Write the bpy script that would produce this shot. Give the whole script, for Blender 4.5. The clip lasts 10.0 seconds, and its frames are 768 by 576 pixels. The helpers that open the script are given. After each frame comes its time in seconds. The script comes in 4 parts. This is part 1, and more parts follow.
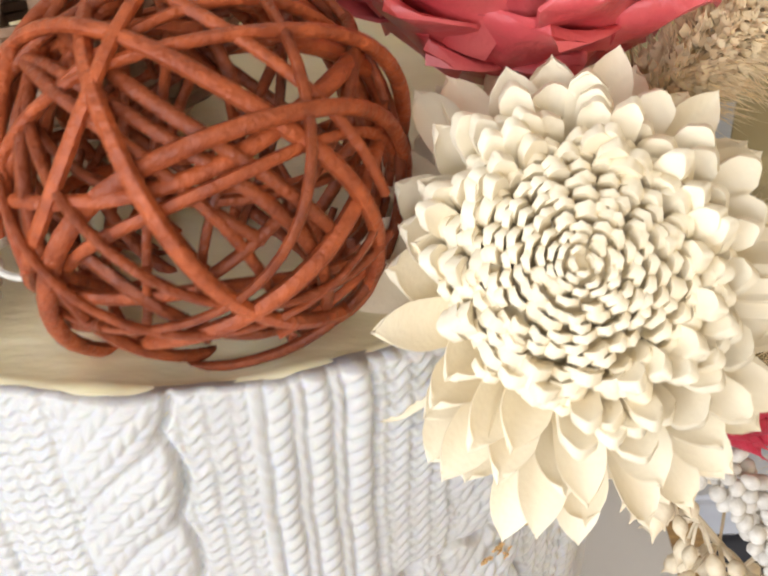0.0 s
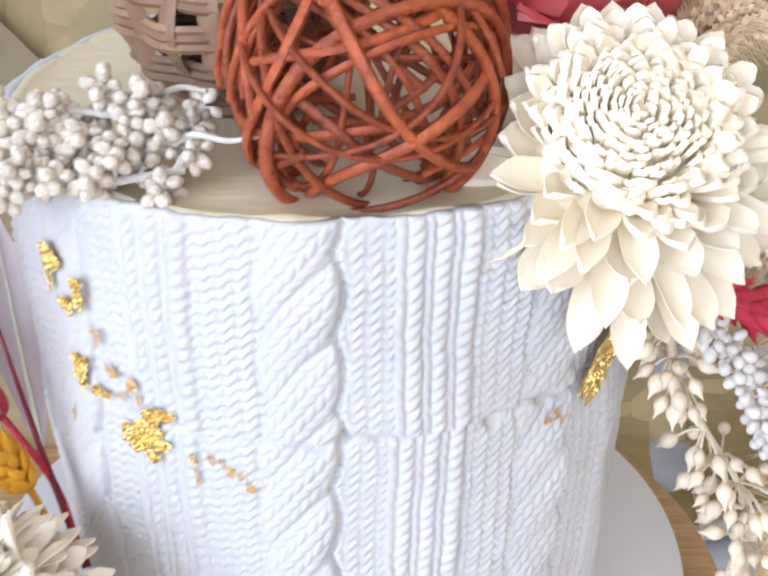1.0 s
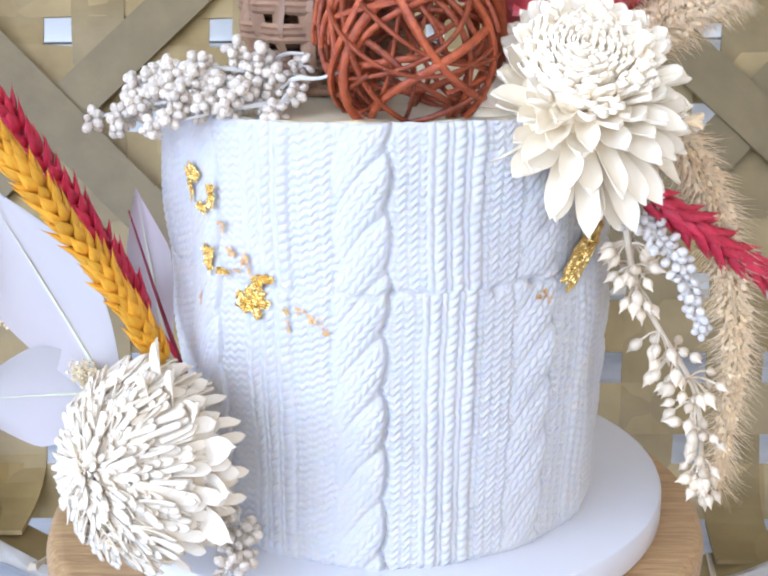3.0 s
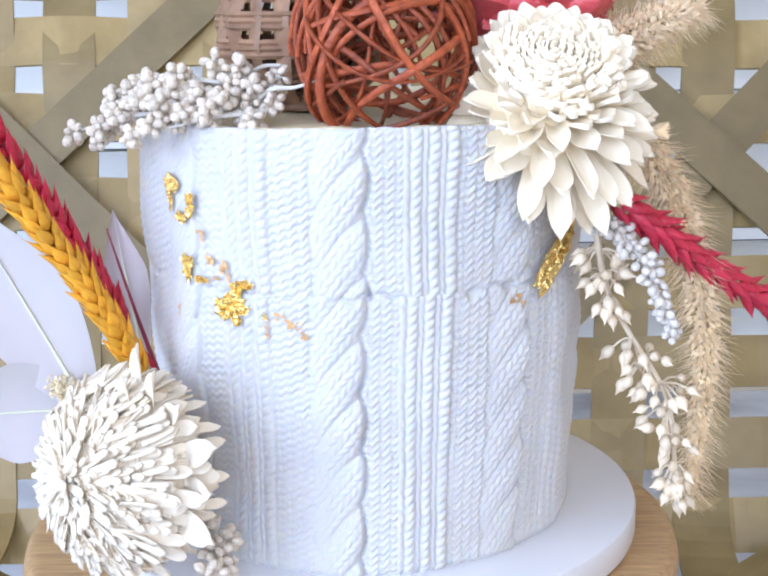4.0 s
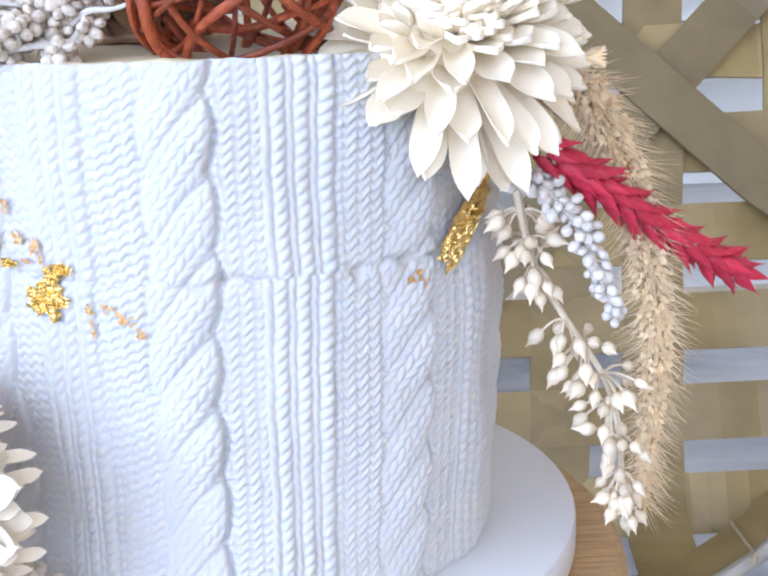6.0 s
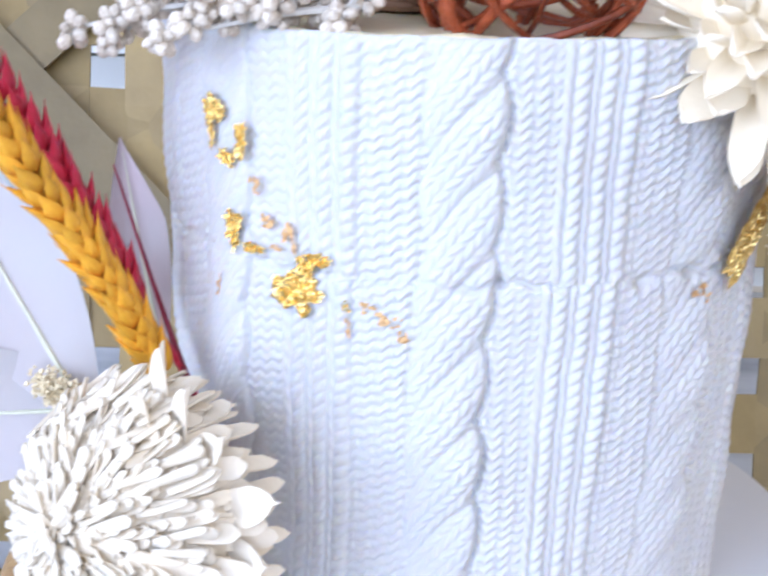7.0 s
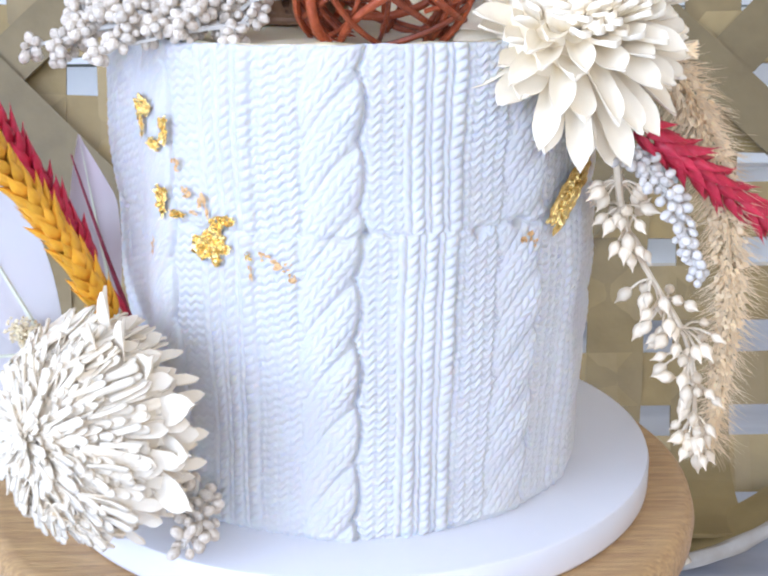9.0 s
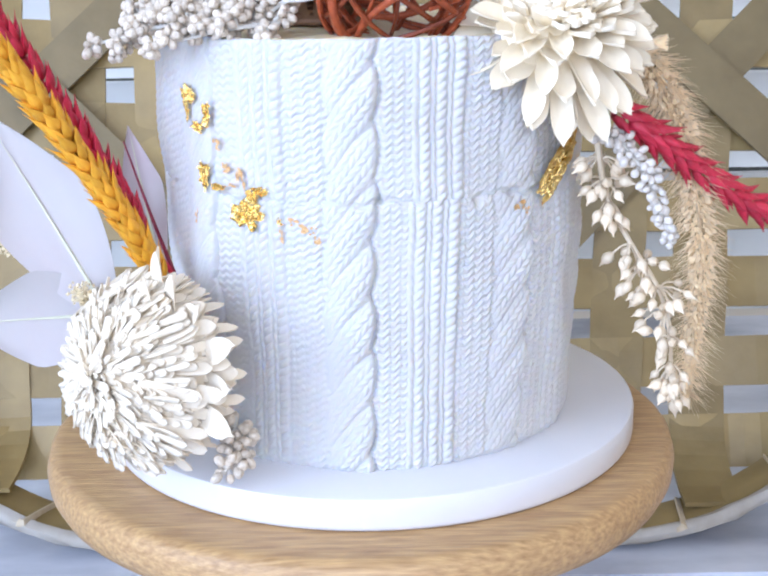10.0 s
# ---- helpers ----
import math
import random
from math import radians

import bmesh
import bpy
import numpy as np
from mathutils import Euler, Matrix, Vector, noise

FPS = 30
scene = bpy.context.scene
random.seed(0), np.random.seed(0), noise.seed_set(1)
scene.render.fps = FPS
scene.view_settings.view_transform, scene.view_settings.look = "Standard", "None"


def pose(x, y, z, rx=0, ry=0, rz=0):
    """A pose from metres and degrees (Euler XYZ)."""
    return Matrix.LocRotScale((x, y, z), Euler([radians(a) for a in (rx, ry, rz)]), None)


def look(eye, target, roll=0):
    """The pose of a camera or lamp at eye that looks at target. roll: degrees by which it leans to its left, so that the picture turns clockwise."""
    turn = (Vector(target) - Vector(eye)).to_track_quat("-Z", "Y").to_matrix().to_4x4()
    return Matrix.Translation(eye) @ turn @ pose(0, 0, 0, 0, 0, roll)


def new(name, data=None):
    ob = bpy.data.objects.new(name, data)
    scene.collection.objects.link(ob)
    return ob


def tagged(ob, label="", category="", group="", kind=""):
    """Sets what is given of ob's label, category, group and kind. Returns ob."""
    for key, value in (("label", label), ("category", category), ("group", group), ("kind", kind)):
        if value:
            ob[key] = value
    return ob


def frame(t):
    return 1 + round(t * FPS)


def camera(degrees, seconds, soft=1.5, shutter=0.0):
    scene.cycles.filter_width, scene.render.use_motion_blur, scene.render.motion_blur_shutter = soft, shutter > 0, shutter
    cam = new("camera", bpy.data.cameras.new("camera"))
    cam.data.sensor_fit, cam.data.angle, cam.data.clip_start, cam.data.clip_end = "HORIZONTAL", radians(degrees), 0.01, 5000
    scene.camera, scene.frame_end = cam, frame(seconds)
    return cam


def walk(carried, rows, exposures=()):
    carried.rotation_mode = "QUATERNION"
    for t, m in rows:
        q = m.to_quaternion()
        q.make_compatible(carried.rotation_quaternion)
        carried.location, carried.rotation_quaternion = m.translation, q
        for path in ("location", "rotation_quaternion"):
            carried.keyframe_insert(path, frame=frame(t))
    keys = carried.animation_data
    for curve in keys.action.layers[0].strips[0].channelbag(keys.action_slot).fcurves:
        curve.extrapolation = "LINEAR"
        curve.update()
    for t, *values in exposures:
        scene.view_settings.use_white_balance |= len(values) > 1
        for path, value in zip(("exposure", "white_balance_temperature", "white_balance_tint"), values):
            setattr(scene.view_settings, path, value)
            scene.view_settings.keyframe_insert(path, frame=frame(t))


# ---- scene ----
cam = camera(32.99, 10.0, soft=2.2, shutter=0.35)
PATH = [
    (0, (0.0381, -0.2048, 0.2736), (0.0280, 0.0997, 0.0145), -3.37),
    (0.5, (0.0191, -0.2517, 0.2601), (0.0306, 0.0870, 0.0477), -0.61),
    (1, (0.0052, -0.3038, 0.2553), (0.0146, 0.0474, 0.0642), -0.18),
    (1.5, (-0.0023, -0.3516, 0.2510), (0.0036, 0.0095, 0.0790), -0.07),
    (2, (0.0031, -0.3997, 0.2392), (0.0020, -0.0306, 0.0849), -0.27),
    (2.5, (0.0036, -0.4332, 0.2278), (-0.0013, -0.0555, 0.0961), -0.53),
    (2.7, (0.0099, -0.4440, 0.2199), (-0.0018, -0.0638, 0.0961), -0.63),
    (3.8, (0.0077, -0.4618, 0.1928), (0.0086, -0.0737, 0.0963), -0.65),
    (4, (0.0057, -0.4661, 0.1905), (0.0073, -0.0770, 0.0978), -0.80),
    (4.5, (0.0070, -0.4712, 0.1904), (0.0105, -0.0824, 0.0965), -1.44),
    (5, (0.0154, -0.4516, 0.1811), (0.0237, -0.0636, 0.0844), -2.63),
    (5.2, (0.0263, -0.4352, 0.1788), (0.0378, -0.0478, 0.0797), -3.03),
    (6.3, (0.0285, -0.3605, 0.1755), (0.0442, 0.0234, 0.0642), -1.21),
    (6.5, (0.0159, -0.3531, 0.1792), (0.0281, 0.0304, 0.0660), -0.49),
    (7, (-0.0281, -0.3414, 0.1753), (-0.0194, 0.0408, 0.0576), 1.45),
    (7.5, (-0.0438, -0.3344, 0.1629), (-0.0342, 0.0462, 0.0403), 2.00),
    (8, (-0.0290, -0.3384, 0.1679), (-0.0164, 0.0421, 0.0450), 1.38),
    (8.5, (-0.0057, -0.3746, 0.1776), (0.0075, 0.0061, 0.0557), 0.51),
    (9, (0.0002, -0.4237, 0.1860), (0.0086, -0.0414, 0.0688), -0.31),
    (9.5, (-0.0002, -0.4599, 0.1880), (0.0029, -0.0779, 0.0693), -0.64),
    (10, (0.0015, -0.4863, 0.1841), (0.0035, -0.1019, 0.0734), -0.95),
]
walk(cam, [(t, look(eye, target, roll)) for t, eye, target, roll in PATH],
     exposures=[(0.0, -0.55, 6650, 14), (0.6, -0.48, 6200, 16), (1.5, -0.35, 5400, 18), (5.0, -0.33, 5250, 18), (7.5, -0.36, 5200, 20), (9.0, -0.34, 5250, 18), (10.0, -0.33, 5200, 18)])

# ---- light: daylight from a wide window before the cake, to its left, in a closed pale room ----
world = bpy.data.worlds.new("sky")
scene.world = world
world.use_nodes = True
sky = world.node_tree.nodes.new("ShaderNodeTexSky")
sky.sky_type, sky.sun_disc, sky.sun_elevation, sky.sun_rotation = "NISHITA", False, radians(40), radians(210)
back_node = world.node_tree.nodes["Background"]
back_node.inputs["Strength"].default_value = 0.12
world.node_tree.links.new(sky.outputs["Color"], back_node.inputs["Color"])


def area_lamp(name, eye, target, width, height, power, colour):
    lamp = bpy.data.lights.new(name, "AREA")
    lamp.shape, lamp.size, lamp.size_y, lamp.energy, lamp.color = "RECTANGLE", width, height, power, colour
    ob = new(name, lamp)
    ob.matrix_world = look(eye, target)
    return ob


area_lamp("window_daylight", (-1.54, -1.40, 0.70), (0.0, -0.3, 0.10), 1.5, 1.3, 56.0, (0.80, 0.905, 1.0))
# added fill from behind the camera, to brighten the petals; no known source
area_lamp("front_fill_lamp", (-0.1, -2.42, 0.85), (0.0, 0.0, 0.1), 1.6, 1.2, 42.0, (0.87, 0.935, 0.99))

area_lamp("rear_window_daylight", (0.0, 1.14, 0.35), (0.0, 0.0, 0.2), 1.5, 1.0, 17.0, (0.95, 0.97, 1.0))


# ---- materials ----
def mat(name, colour, rough=0.6, colour2=None, scale=200.0, bump=0.0, bump_scale=600.0, metal=0.0,
        sss=0.0, sss_colour=None, island=0.0, obj_random=0.0, stretch=(1, 1, 1), translucent=0.0, spec=0.5, detail=4.0, sharp=0.5, sss_scale=0.0028):
    m = bpy.data.materials.new(name)
    m.use_nodes = True
    nt = m.node_tree
    b = nt.nodes["Principled BSDF"]
    b.inputs["Roughness"].default_value = rough
    b.inputs["Metallic"].default_value = metal
    b.inputs["Specular IOR Level"].default_value = spec
    co = nt.nodes.new("ShaderNodeTexCoord")
    mp = nt.nodes.new("ShaderNodeMapping")
    mp.inputs["Scale"].default_value = stretch
    nt.links.new(co.outputs["Object"], mp.inputs["Vector"])
    no = nt.nodes.new("ShaderNodeTexNoise")
    no.inputs["Scale"].default_value, no.inputs["Detail"].default_value = scale, detail
    nt.links.new(mp.outputs["Vector"], no.inputs["Vector"])
    ramp = nt.nodes.new("ShaderNodeValToRGB")
    ramp.color_ramp.elements[0].position, ramp.color_ramp.elements[1].position = 0.5 - sharp / 2, 0.5 + sharp / 2
    c2 = colour2 or tuple(c * 0.85 for c in colour)
    ramp.color_ramp.elements[0].color, ramp.color_ramp.elements[1].color = (*c2, 1), (*colour, 1)
    nt.links.new(no.outputs["Fac"], ramp.inputs["Fac"])
    col = ramp.outputs["Color"]
    if island or obj_random:
        src = nt.nodes.new("ShaderNodeNewGeometry" if island else "ShaderNodeObjectInfo")
        out = src.outputs["Random Per Island" if island else "Random"]
        k = island or obj_random
        mr = nt.nodes.new("ShaderNodeMapRange")
        mr.inputs["To Min"].default_value, mr.inputs["To Max"].default_value = 1 - k, 1 + k
        nt.links.new(out, mr.inputs["Value"])
        hs = nt.nodes.new("ShaderNodeHueSaturation")
        nt.links.new(mr.outputs["Result"], hs.inputs["Value"])
        nt.links.new(col, hs.inputs["Color"])
        col = hs.outputs["Color"]
    nt.links.new(col, b.inputs["Base Color"])
    if sss:
        b.inputs["Subsurface Weight"].default_value = sss
        b.inputs["Subsurface Radius"].default_value = sss_colour or (1.0, 0.7, 0.4)
        b.inputs["Subsurface Scale"].default_value = sss_scale
    if bump:
        n2 = nt.nodes.new("ShaderNodeTexNoise")
        n2.inputs["Scale"].default_value, n2.inputs["Detail"].default_value = bump_scale, 5.0
        nt.links.new(mp.outputs["Vector"], n2.inputs["Vector"])
        bp = nt.nodes.new("ShaderNodeBump")
        bp.inputs["Strength"].default_value, bp.inputs["Distance"].default_value = bump, 0.001
        nt.links.new(n2.outputs["Fac"], bp.inputs["Height"])
        nt.links.new(bp.outputs["Normal"], b.inputs["Normal"])
    if translucent:
        tr = nt.nodes.new("ShaderNodeBsdfTranslucent")
        mx = nt.nodes.new("ShaderNodeMixShader")
        mx.inputs["Fac"].default_value = translucent
        nt.links.new(col, tr.inputs["Color"])
        nt.links.new(b.outputs["BSDF"], mx.inputs[1])
        nt.links.new(tr.outputs["BSDF"], mx.inputs[2])
        nt.links.new(mx.outputs["Shader"], nt.nodes["Material Output"].inputs["Surface"])
    return m


FONDANT = mat("white_fondant", (0.63, 0.612, 0.59), 0.6, (0.60, 0.58, 0.555), 60, 0.15, 900, sss=0.6, sss_colour=(1.0, 0.76, 0.45), sss_scale=0.0016)
BUTTERCREAM = mat("ivory_buttercream", (0.84, 0.74, 0.50), 0.5, (0.76, 0.64, 0.39), 45, 0.3, 120, stretch=(1, 3, 1), sss=0.4, sss_colour=(1.0, 0.75, 0.4))
BOARD = mat("white_board_foil", (0.77, 0.75, 0.75), 0.3, (0.73, 0.71, 0.71), 30, 0.04, 300)
WOOD = mat("oiled_mango_wood", (0.63, 0.405, 0.175), 0.42, (0.33, 0.185, 0.075), 300, 0.4, 400, stretch=(0.2, 2.2, 2.2), detail=7, sharp=0.5)
SLAT = mat("olive_tan_bamboo_slat", (0.36, 0.255, 0.095), 0.5, (0.24, 0.165, 0.058), 40, 0.2, 200, obj_random=0.22, stretch=(1, 1, 1), detail=6)
SLAT_DIAG = mat("grey_olive_bamboo_slat", (0.225, 0.165, 0.07), 0.5, (0.16, 0.115, 0.047), 40, 0.2, 200, obj_random=0.12, detail=6)
RIM = mat("bleached_rattan_rim", (0.50, 0.46, 0.40), 0.6, (0.34, 0.29, 0.22), 60, 0.3, 150)
CORD = mat("rattan_binding", (0.62, 0.52, 0.36), 0.6, (0.5, 0.4, 0.26), 200)
MARBLE = mat("white_grey_marble", (0.74, 0.75, 0.79), 0.18, (0.42, 0.43, 0.48), 7, 0.0, detail=9, sharp=0.28, stretch=(1, 2.2, 1))
BLIND = mat("white_blind_slat", (0.86, 0.86, 0.83), 0.5, (0.82, 0.82, 0.79), 20, translucent=0.3)
# shade of the gap below the ledge, given as a near-black colour
DARK = mat("ledge_gap_shade", (0.045, 0.043, 0.05), 0.35, (0.03, 0.03, 0.035), 50)
# the warm tint of these unseen walls is for bounce into the shade
WALL = mat("warm_white_wall_paint", (0.80, 0.74, 0.62), 0.8, (0.77, 0.71, 0.59), 3, 0.1, 80)
TAN_BOUNCE = mat("tan_bounce_paint", (0.74, 0.58, 0.36), 0.8, (0.70, 0.54, 0.33), 3, 0.1, 80)
FLOOR = mat("oak_floor", (0.36, 0.24, 0.13), 0.5, (0.26, 0.16, 0.08), 12, stretch=(1, 8, 1))
CEIL = mat("white_ceiling_paint", (0.8, 0.79, 0.77), 0.85, (0.78, 0.77, 0.75), 3)
SOLA = mat("ivory_sola_wood", (0.95, 0.85, 0.66), 0.7, (0.93, 0.80, 0.58), 90, 0.12, 900, obj_random=0.04, spec=0.15)
SOLA_WHITE = mat("white_sola_wood", (0.87, 0.775, 0.62), 0.7, (0.84, 0.715, 0.52), 90, 0.12, 900, obj_random=0.05, spec=0.15)
WICKER = mat("red_brown_willow", (0.44, 0.10, 0.031), 0.36, (0.16, 0.03, 0.011), 300, 0.6, 900, spec=0.35, obj_random=0.42, detail=6, sharp=0.6)
RATTAN = mat("brown_rattan_strip", (0.33, 0.19, 0.105), 0.55, (0.2, 0.11, 0.06), 160, 0.4, 500, obj_random=0.25)
POD = mat("red_dyed_pod", (0.76, 0.16, 0.15), 0.36, (0.48, 0.03, 0.045), 55, 0.8, 200, obj_random=0.15, detail=6)
BERRY = mat("whitewashed_berry", (0.88, 0.79, 0.66), 0.65, (0.52, 0.41, 0.28), 620, 0.7, 1100, obj_random=0.12)
BERRY_WHITE = mat("white_bead_berry", (0.78, 0.72, 0.64), 0.6, (0.6, 0.54, 0.46), 420, 0.3, 900, obj_random=0.1)
TWIG_WHITE = mat("whitewashed_twig", (0.72, 0.68, 0.6), 0.6, (0.55, 0.5, 0.42), 300, 0.3, 900)
BUD = mat("cream_tan_bud", (0.88, 0.76, 0.56), 0.5, (0.74, 0.58, 0.38), 300, 0.2, 900, obj_random=0.12)
GRASS = mat("straw_foxtail", (0.96, 0.79, 0.52), 0.7, (0.86, 0.66, 0.38), 400, island=0.2)
HAIR = mat("pale_straw_bristle", (0.97, 0.82, 0.56), 0.6, (0.92, 0.73, 0.46), 100, island=0.08, translucent=0.3)
WHEAT_Y = mat("yellow_dyed_wheat", (0.93, 0.50, 0.022), 0.55, (0.80, 0.35, 0.01), 500, 0.4, 900, obj_random=0.14, translucent=0.12)
WHEAT_R = mat("red_dyed_wheat", (0.70, 0.035, 0.08), 0.42, (0.48, 0.014, 0.035), 500, 0.4, 900, obj_random=0.14, translucent=0.1)
LEAF = mat("bleached_leaf", (0.71, 0.69, 0.65), 0.6, (0.72, 0.64, 0.62), 16, 0.25, 120, translucent=0.35, spec=0.3)
LEAF_RIB = mat("cream_leaf_rib", (0.78, 0.76, 0.56), 0.6)
LEAF_PINK = mat("dusty_pink_leaf", (0.70, 0.62, 0.60), 0.6, (0.64, 0.50, 0.50), 40, 0.25, 150, translucent=0.3, spec=0.3)
CREAM = mat("cream_dried_floret", (0.90, 0.78, 0.52), 0.75, (0.78, 0.64, 0.38), 400, 0.4, 800, island=0.12)
GOLD = mat("gold_leaf", (1.0, 0.79, 0.33), 0.16, (0.62, 0.44, 0.14), 500, 0.5, 900, metal=1.0)
GOLD_DUST = mat("gold_leaf_dust", (0.85, 0.58, 0.29), 0.4, (0.68, 0.42, 0.18), 900, 0.5, 1500, metal=0.8)
STEM_RED = mat("dark_red_stem", (0.22, 0.012, 0.03), 0.5)


# ---- mesh helpers ----
def mesh_of(name, verts, faces, material, smooth=True):
    me = bpy.data.meshes.new(name)
    me.from_pydata([tuple(v) for v in verts], [], faces)
    me.materials.append(material)
    if smooth:
        me.polygons.foreach_set("use_smooth", [True] * len(me.polygons))
    me.update()
    if smooth and len(faces) < 20000:
        me.set_sharp_from_angle(angle=radians(48))
    return me


def bm_mesh(name, bm, material, smooth=True):
    bmesh.ops.recalc_face_normals(bm, faces=bm.faces)
    me = bpy.data.meshes.new(name)
    bm.to_mesh(me)
    bm.free()
    me.materials.append(material)
    if smooth:
        me.polygons.foreach_set("use_smooth", [True] * len(me.polygons))
    return me


def part(name, me, parent, m=None, label=""):
    ob = new(name, me)
    ob.parent = parent
    if m is not None:
        ob.matrix_basis = m
    return tagged(ob, label)


def thing(name, at, label, category, group="", kind=""):
    ob = new(name)
    ob.empty_display_size = 0.01
    ob.matrix_basis = at if isinstance(at, Matrix) else Matrix.Translation(at)
    return tagged(ob, label, category, group, kind)


def frame_of(origin, normal, up=(0, 0, 1)):
    """A pose at origin whose z axis points along normal."""
    z = Vector(normal).normalized()
    x = Vector(up).cross(z)
    x = Vector((1, 0, 0)) if x.length < 1e-5 else x.normalized()
    y = z.cross(x)
    m = Matrix((x, y, z)).transposed().to_4x4()
    m.translation = Vector(origin)
    return m


def lathe(profile, n=96):
    """Vertices and faces of a profile of (radius, height) turned round z; radius 0 closes it."""
    verts, faces = [], []
    for r, z in profile:
        for i in range(n):
            a = 2 * math.pi * i / n
            verts.append((r * math.cos(a), r * math.sin(a), z))
    for j in range(len(profile) - 1):
        for i in range(n):
            k = (i + 1) % n
            faces.append((j * n + i, j * n + k, (j + 1) * n + k, (j + 1) * n + i))
    faces.append(tuple(range(n))[::-1])
    faces.append(tuple((len(profile) - 1) * n + i for i in range(n)))
    return verts, faces


def spline(points, n):
    """n + 1 points on a smooth curve through the given points."""
    p = [Vector(q) for q in points]
    p = [2 * p[0] - p[1]] + p + [2 * p[-1] - p[-2]]
    out = []
    segs = len(p) - 3
    for i in range(n + 1):
        s = min(i / n * segs, segs - 1e-6)
        k = int(s)
        t = s - k
        a, b, c, d = p[k:k + 4]
        out.append(0.5 * ((2 * b) + (c - a) * t + (2 * a - 5 * b + 4 * c - d) * t * t + (3 * b - a - 3 * c + d) * t ** 3))
    return out


def tube(points, radius, sides=6, closed=False, verts=None, faces=None, flat=1.0, wobble=0.0):
    """A tube along points; radius a number or a function of 0..1."""
    verts = [] if verts is None else verts
    faces = [] if faces is None else faces
    n0, n = len(verts), len(points)
    side = None
    for i, p in enumerate(points):
        p = Vector(p)
        a = Vector(points[(i - 1) % n] if closed or i else points[0])
        b = Vector(points[(i + 1) % n] if closed or i < n - 1 else points[-1])
        t = (b - a).normalized()
        if side is None:
            side = t.orthogonal().normalized()
        side = (side - t * side.dot(t)).normalized()
        up = t.cross(side)
        r = radius(i / (n - 1)) if callable(radius) else radius
        for k in range(sides):
            w = 2 * math.pi * k / sides
            rr = r * (1 + wobble * noise.noise(p * 900 + Vector((k * 3.1, 0, 0))))
            verts.append(p + side * (rr * math.cos(w)) + up * (rr * flat * math.sin(w)))
    for i in range(n if closed else n - 1):
        j = (i + 1) % n
        for k in range(sides):
            l = (k + 1) % sides
            faces.append((n0 + i * sides + k, n0 + i * sides + l, n0 + j * sides + l, n0 + j * sides + k))
    if not closed:
        faces.append(tuple(n0 + k for k in range(sides))[::-1])
        faces.append(tuple(n0 + (n - 1) * sides + k for k in range(sides)))
    return verts, faces


def petal_mesh(name, length, width, cup, curl, material, thick=0.0007, tip=0.6, base=0.35, nl=8, nw=4, ripple=0.0, seed=0):
    """A solid petal that grows along x, its face towards z. tip: 1 is pointed, 0 blunt."""
    verts, faces = [], []
    rnd = random.Random(seed)
    ph = rnd.uniform(0, 6)
    knee, floor = (0.62, 0.1) if tip >= 0.5 else (0.80, 0.10) if tip >= 0.2 else (0.84, 0.42) if tip >= 0 else (0.9, 0.62)
    for layer in (0, 1):
        for i in range(nl + 1):
            s = 1 - (1 - i / nl) ** 1.5
            w = base + (1 - base) * math.sin(min(s / knee, 1) * math.pi / 2)
            if s > knee:
                q = (s - knee) / (1 - knee)
                w *= ((1 - max(tip, 0)) * math.sqrt(max(1 - q * q, 0)) + max(tip, 0) * (1 - q)) * (1 - floor) + floor
            for j in range(nw + 1):
                v = 2 * j / nw - 1
                y = v * width / 2 * w
                z = cup * (v * v) * width * w + curl * length * s * s + ripple * width * math.sin(5 * s + ph + 2 * v) * abs(v)
                x = length * s - 0.05 * length * v * v * s
                edge = 1 - (0.6 if tip >= 0 else 0.2) * abs(v) ** 4
                verts.append((x, y, z - (thick * edge if layer else 0)))
    m = (nl + 1) * (nw + 1)
    at = lambda l, i, j: l * m + i * (nw + 1) + j
    for i in range(nl):
        for j in range(nw):
            faces.append((at(0, i, j), at(0, i + 1, j), at(0, i + 1, j + 1), at(0, i, j + 1)))
            faces.append((at(1, i, j), at(1, i, j + 1), at(1, i + 1, j + 1), at(1, i + 1, j)))
        faces.append((at(0, i, 0), at(1, i, 0), at(1, i + 1, 0), at(0, i + 1, 0)))
        faces.append((at(0, i, nw), at(0, i + 1, nw), at(1, i + 1, nw), at(1, i, nw)))
    for j in range(nw):
        faces.append((at(0, nl, j), at(1, nl, j), at(1, nl, j + 1), at(0, nl, j + 1)))
        faces.append((at(0, 0, j), at(0, 0, j + 1), at(1, 0, j + 1), at(1, 0, j)))
    return mesh_of(name, verts, faces, material)


def box_mesh(name, lo, hi, material, bevel=0.0):
    bm = bmesh.new()
    bmesh.ops.create_cube(bm, size=1)
    for v in bm.verts:
        v.co = Vector([(lo[k] + hi[k]) / 2 + v.co[k] * (hi[k] - lo[k]) for k in range(3)])
    if bevel:
        bmesh.ops.bevel(bm, geom=list(bm.edges), offset=bevel, segments=2, affect="EDGES")
    return bm_mesh(name, bm, material, False)


# ---- the room ----
def structure(name, me, label, category):
    return tagged(new(name, me), label, category, "", "structure")


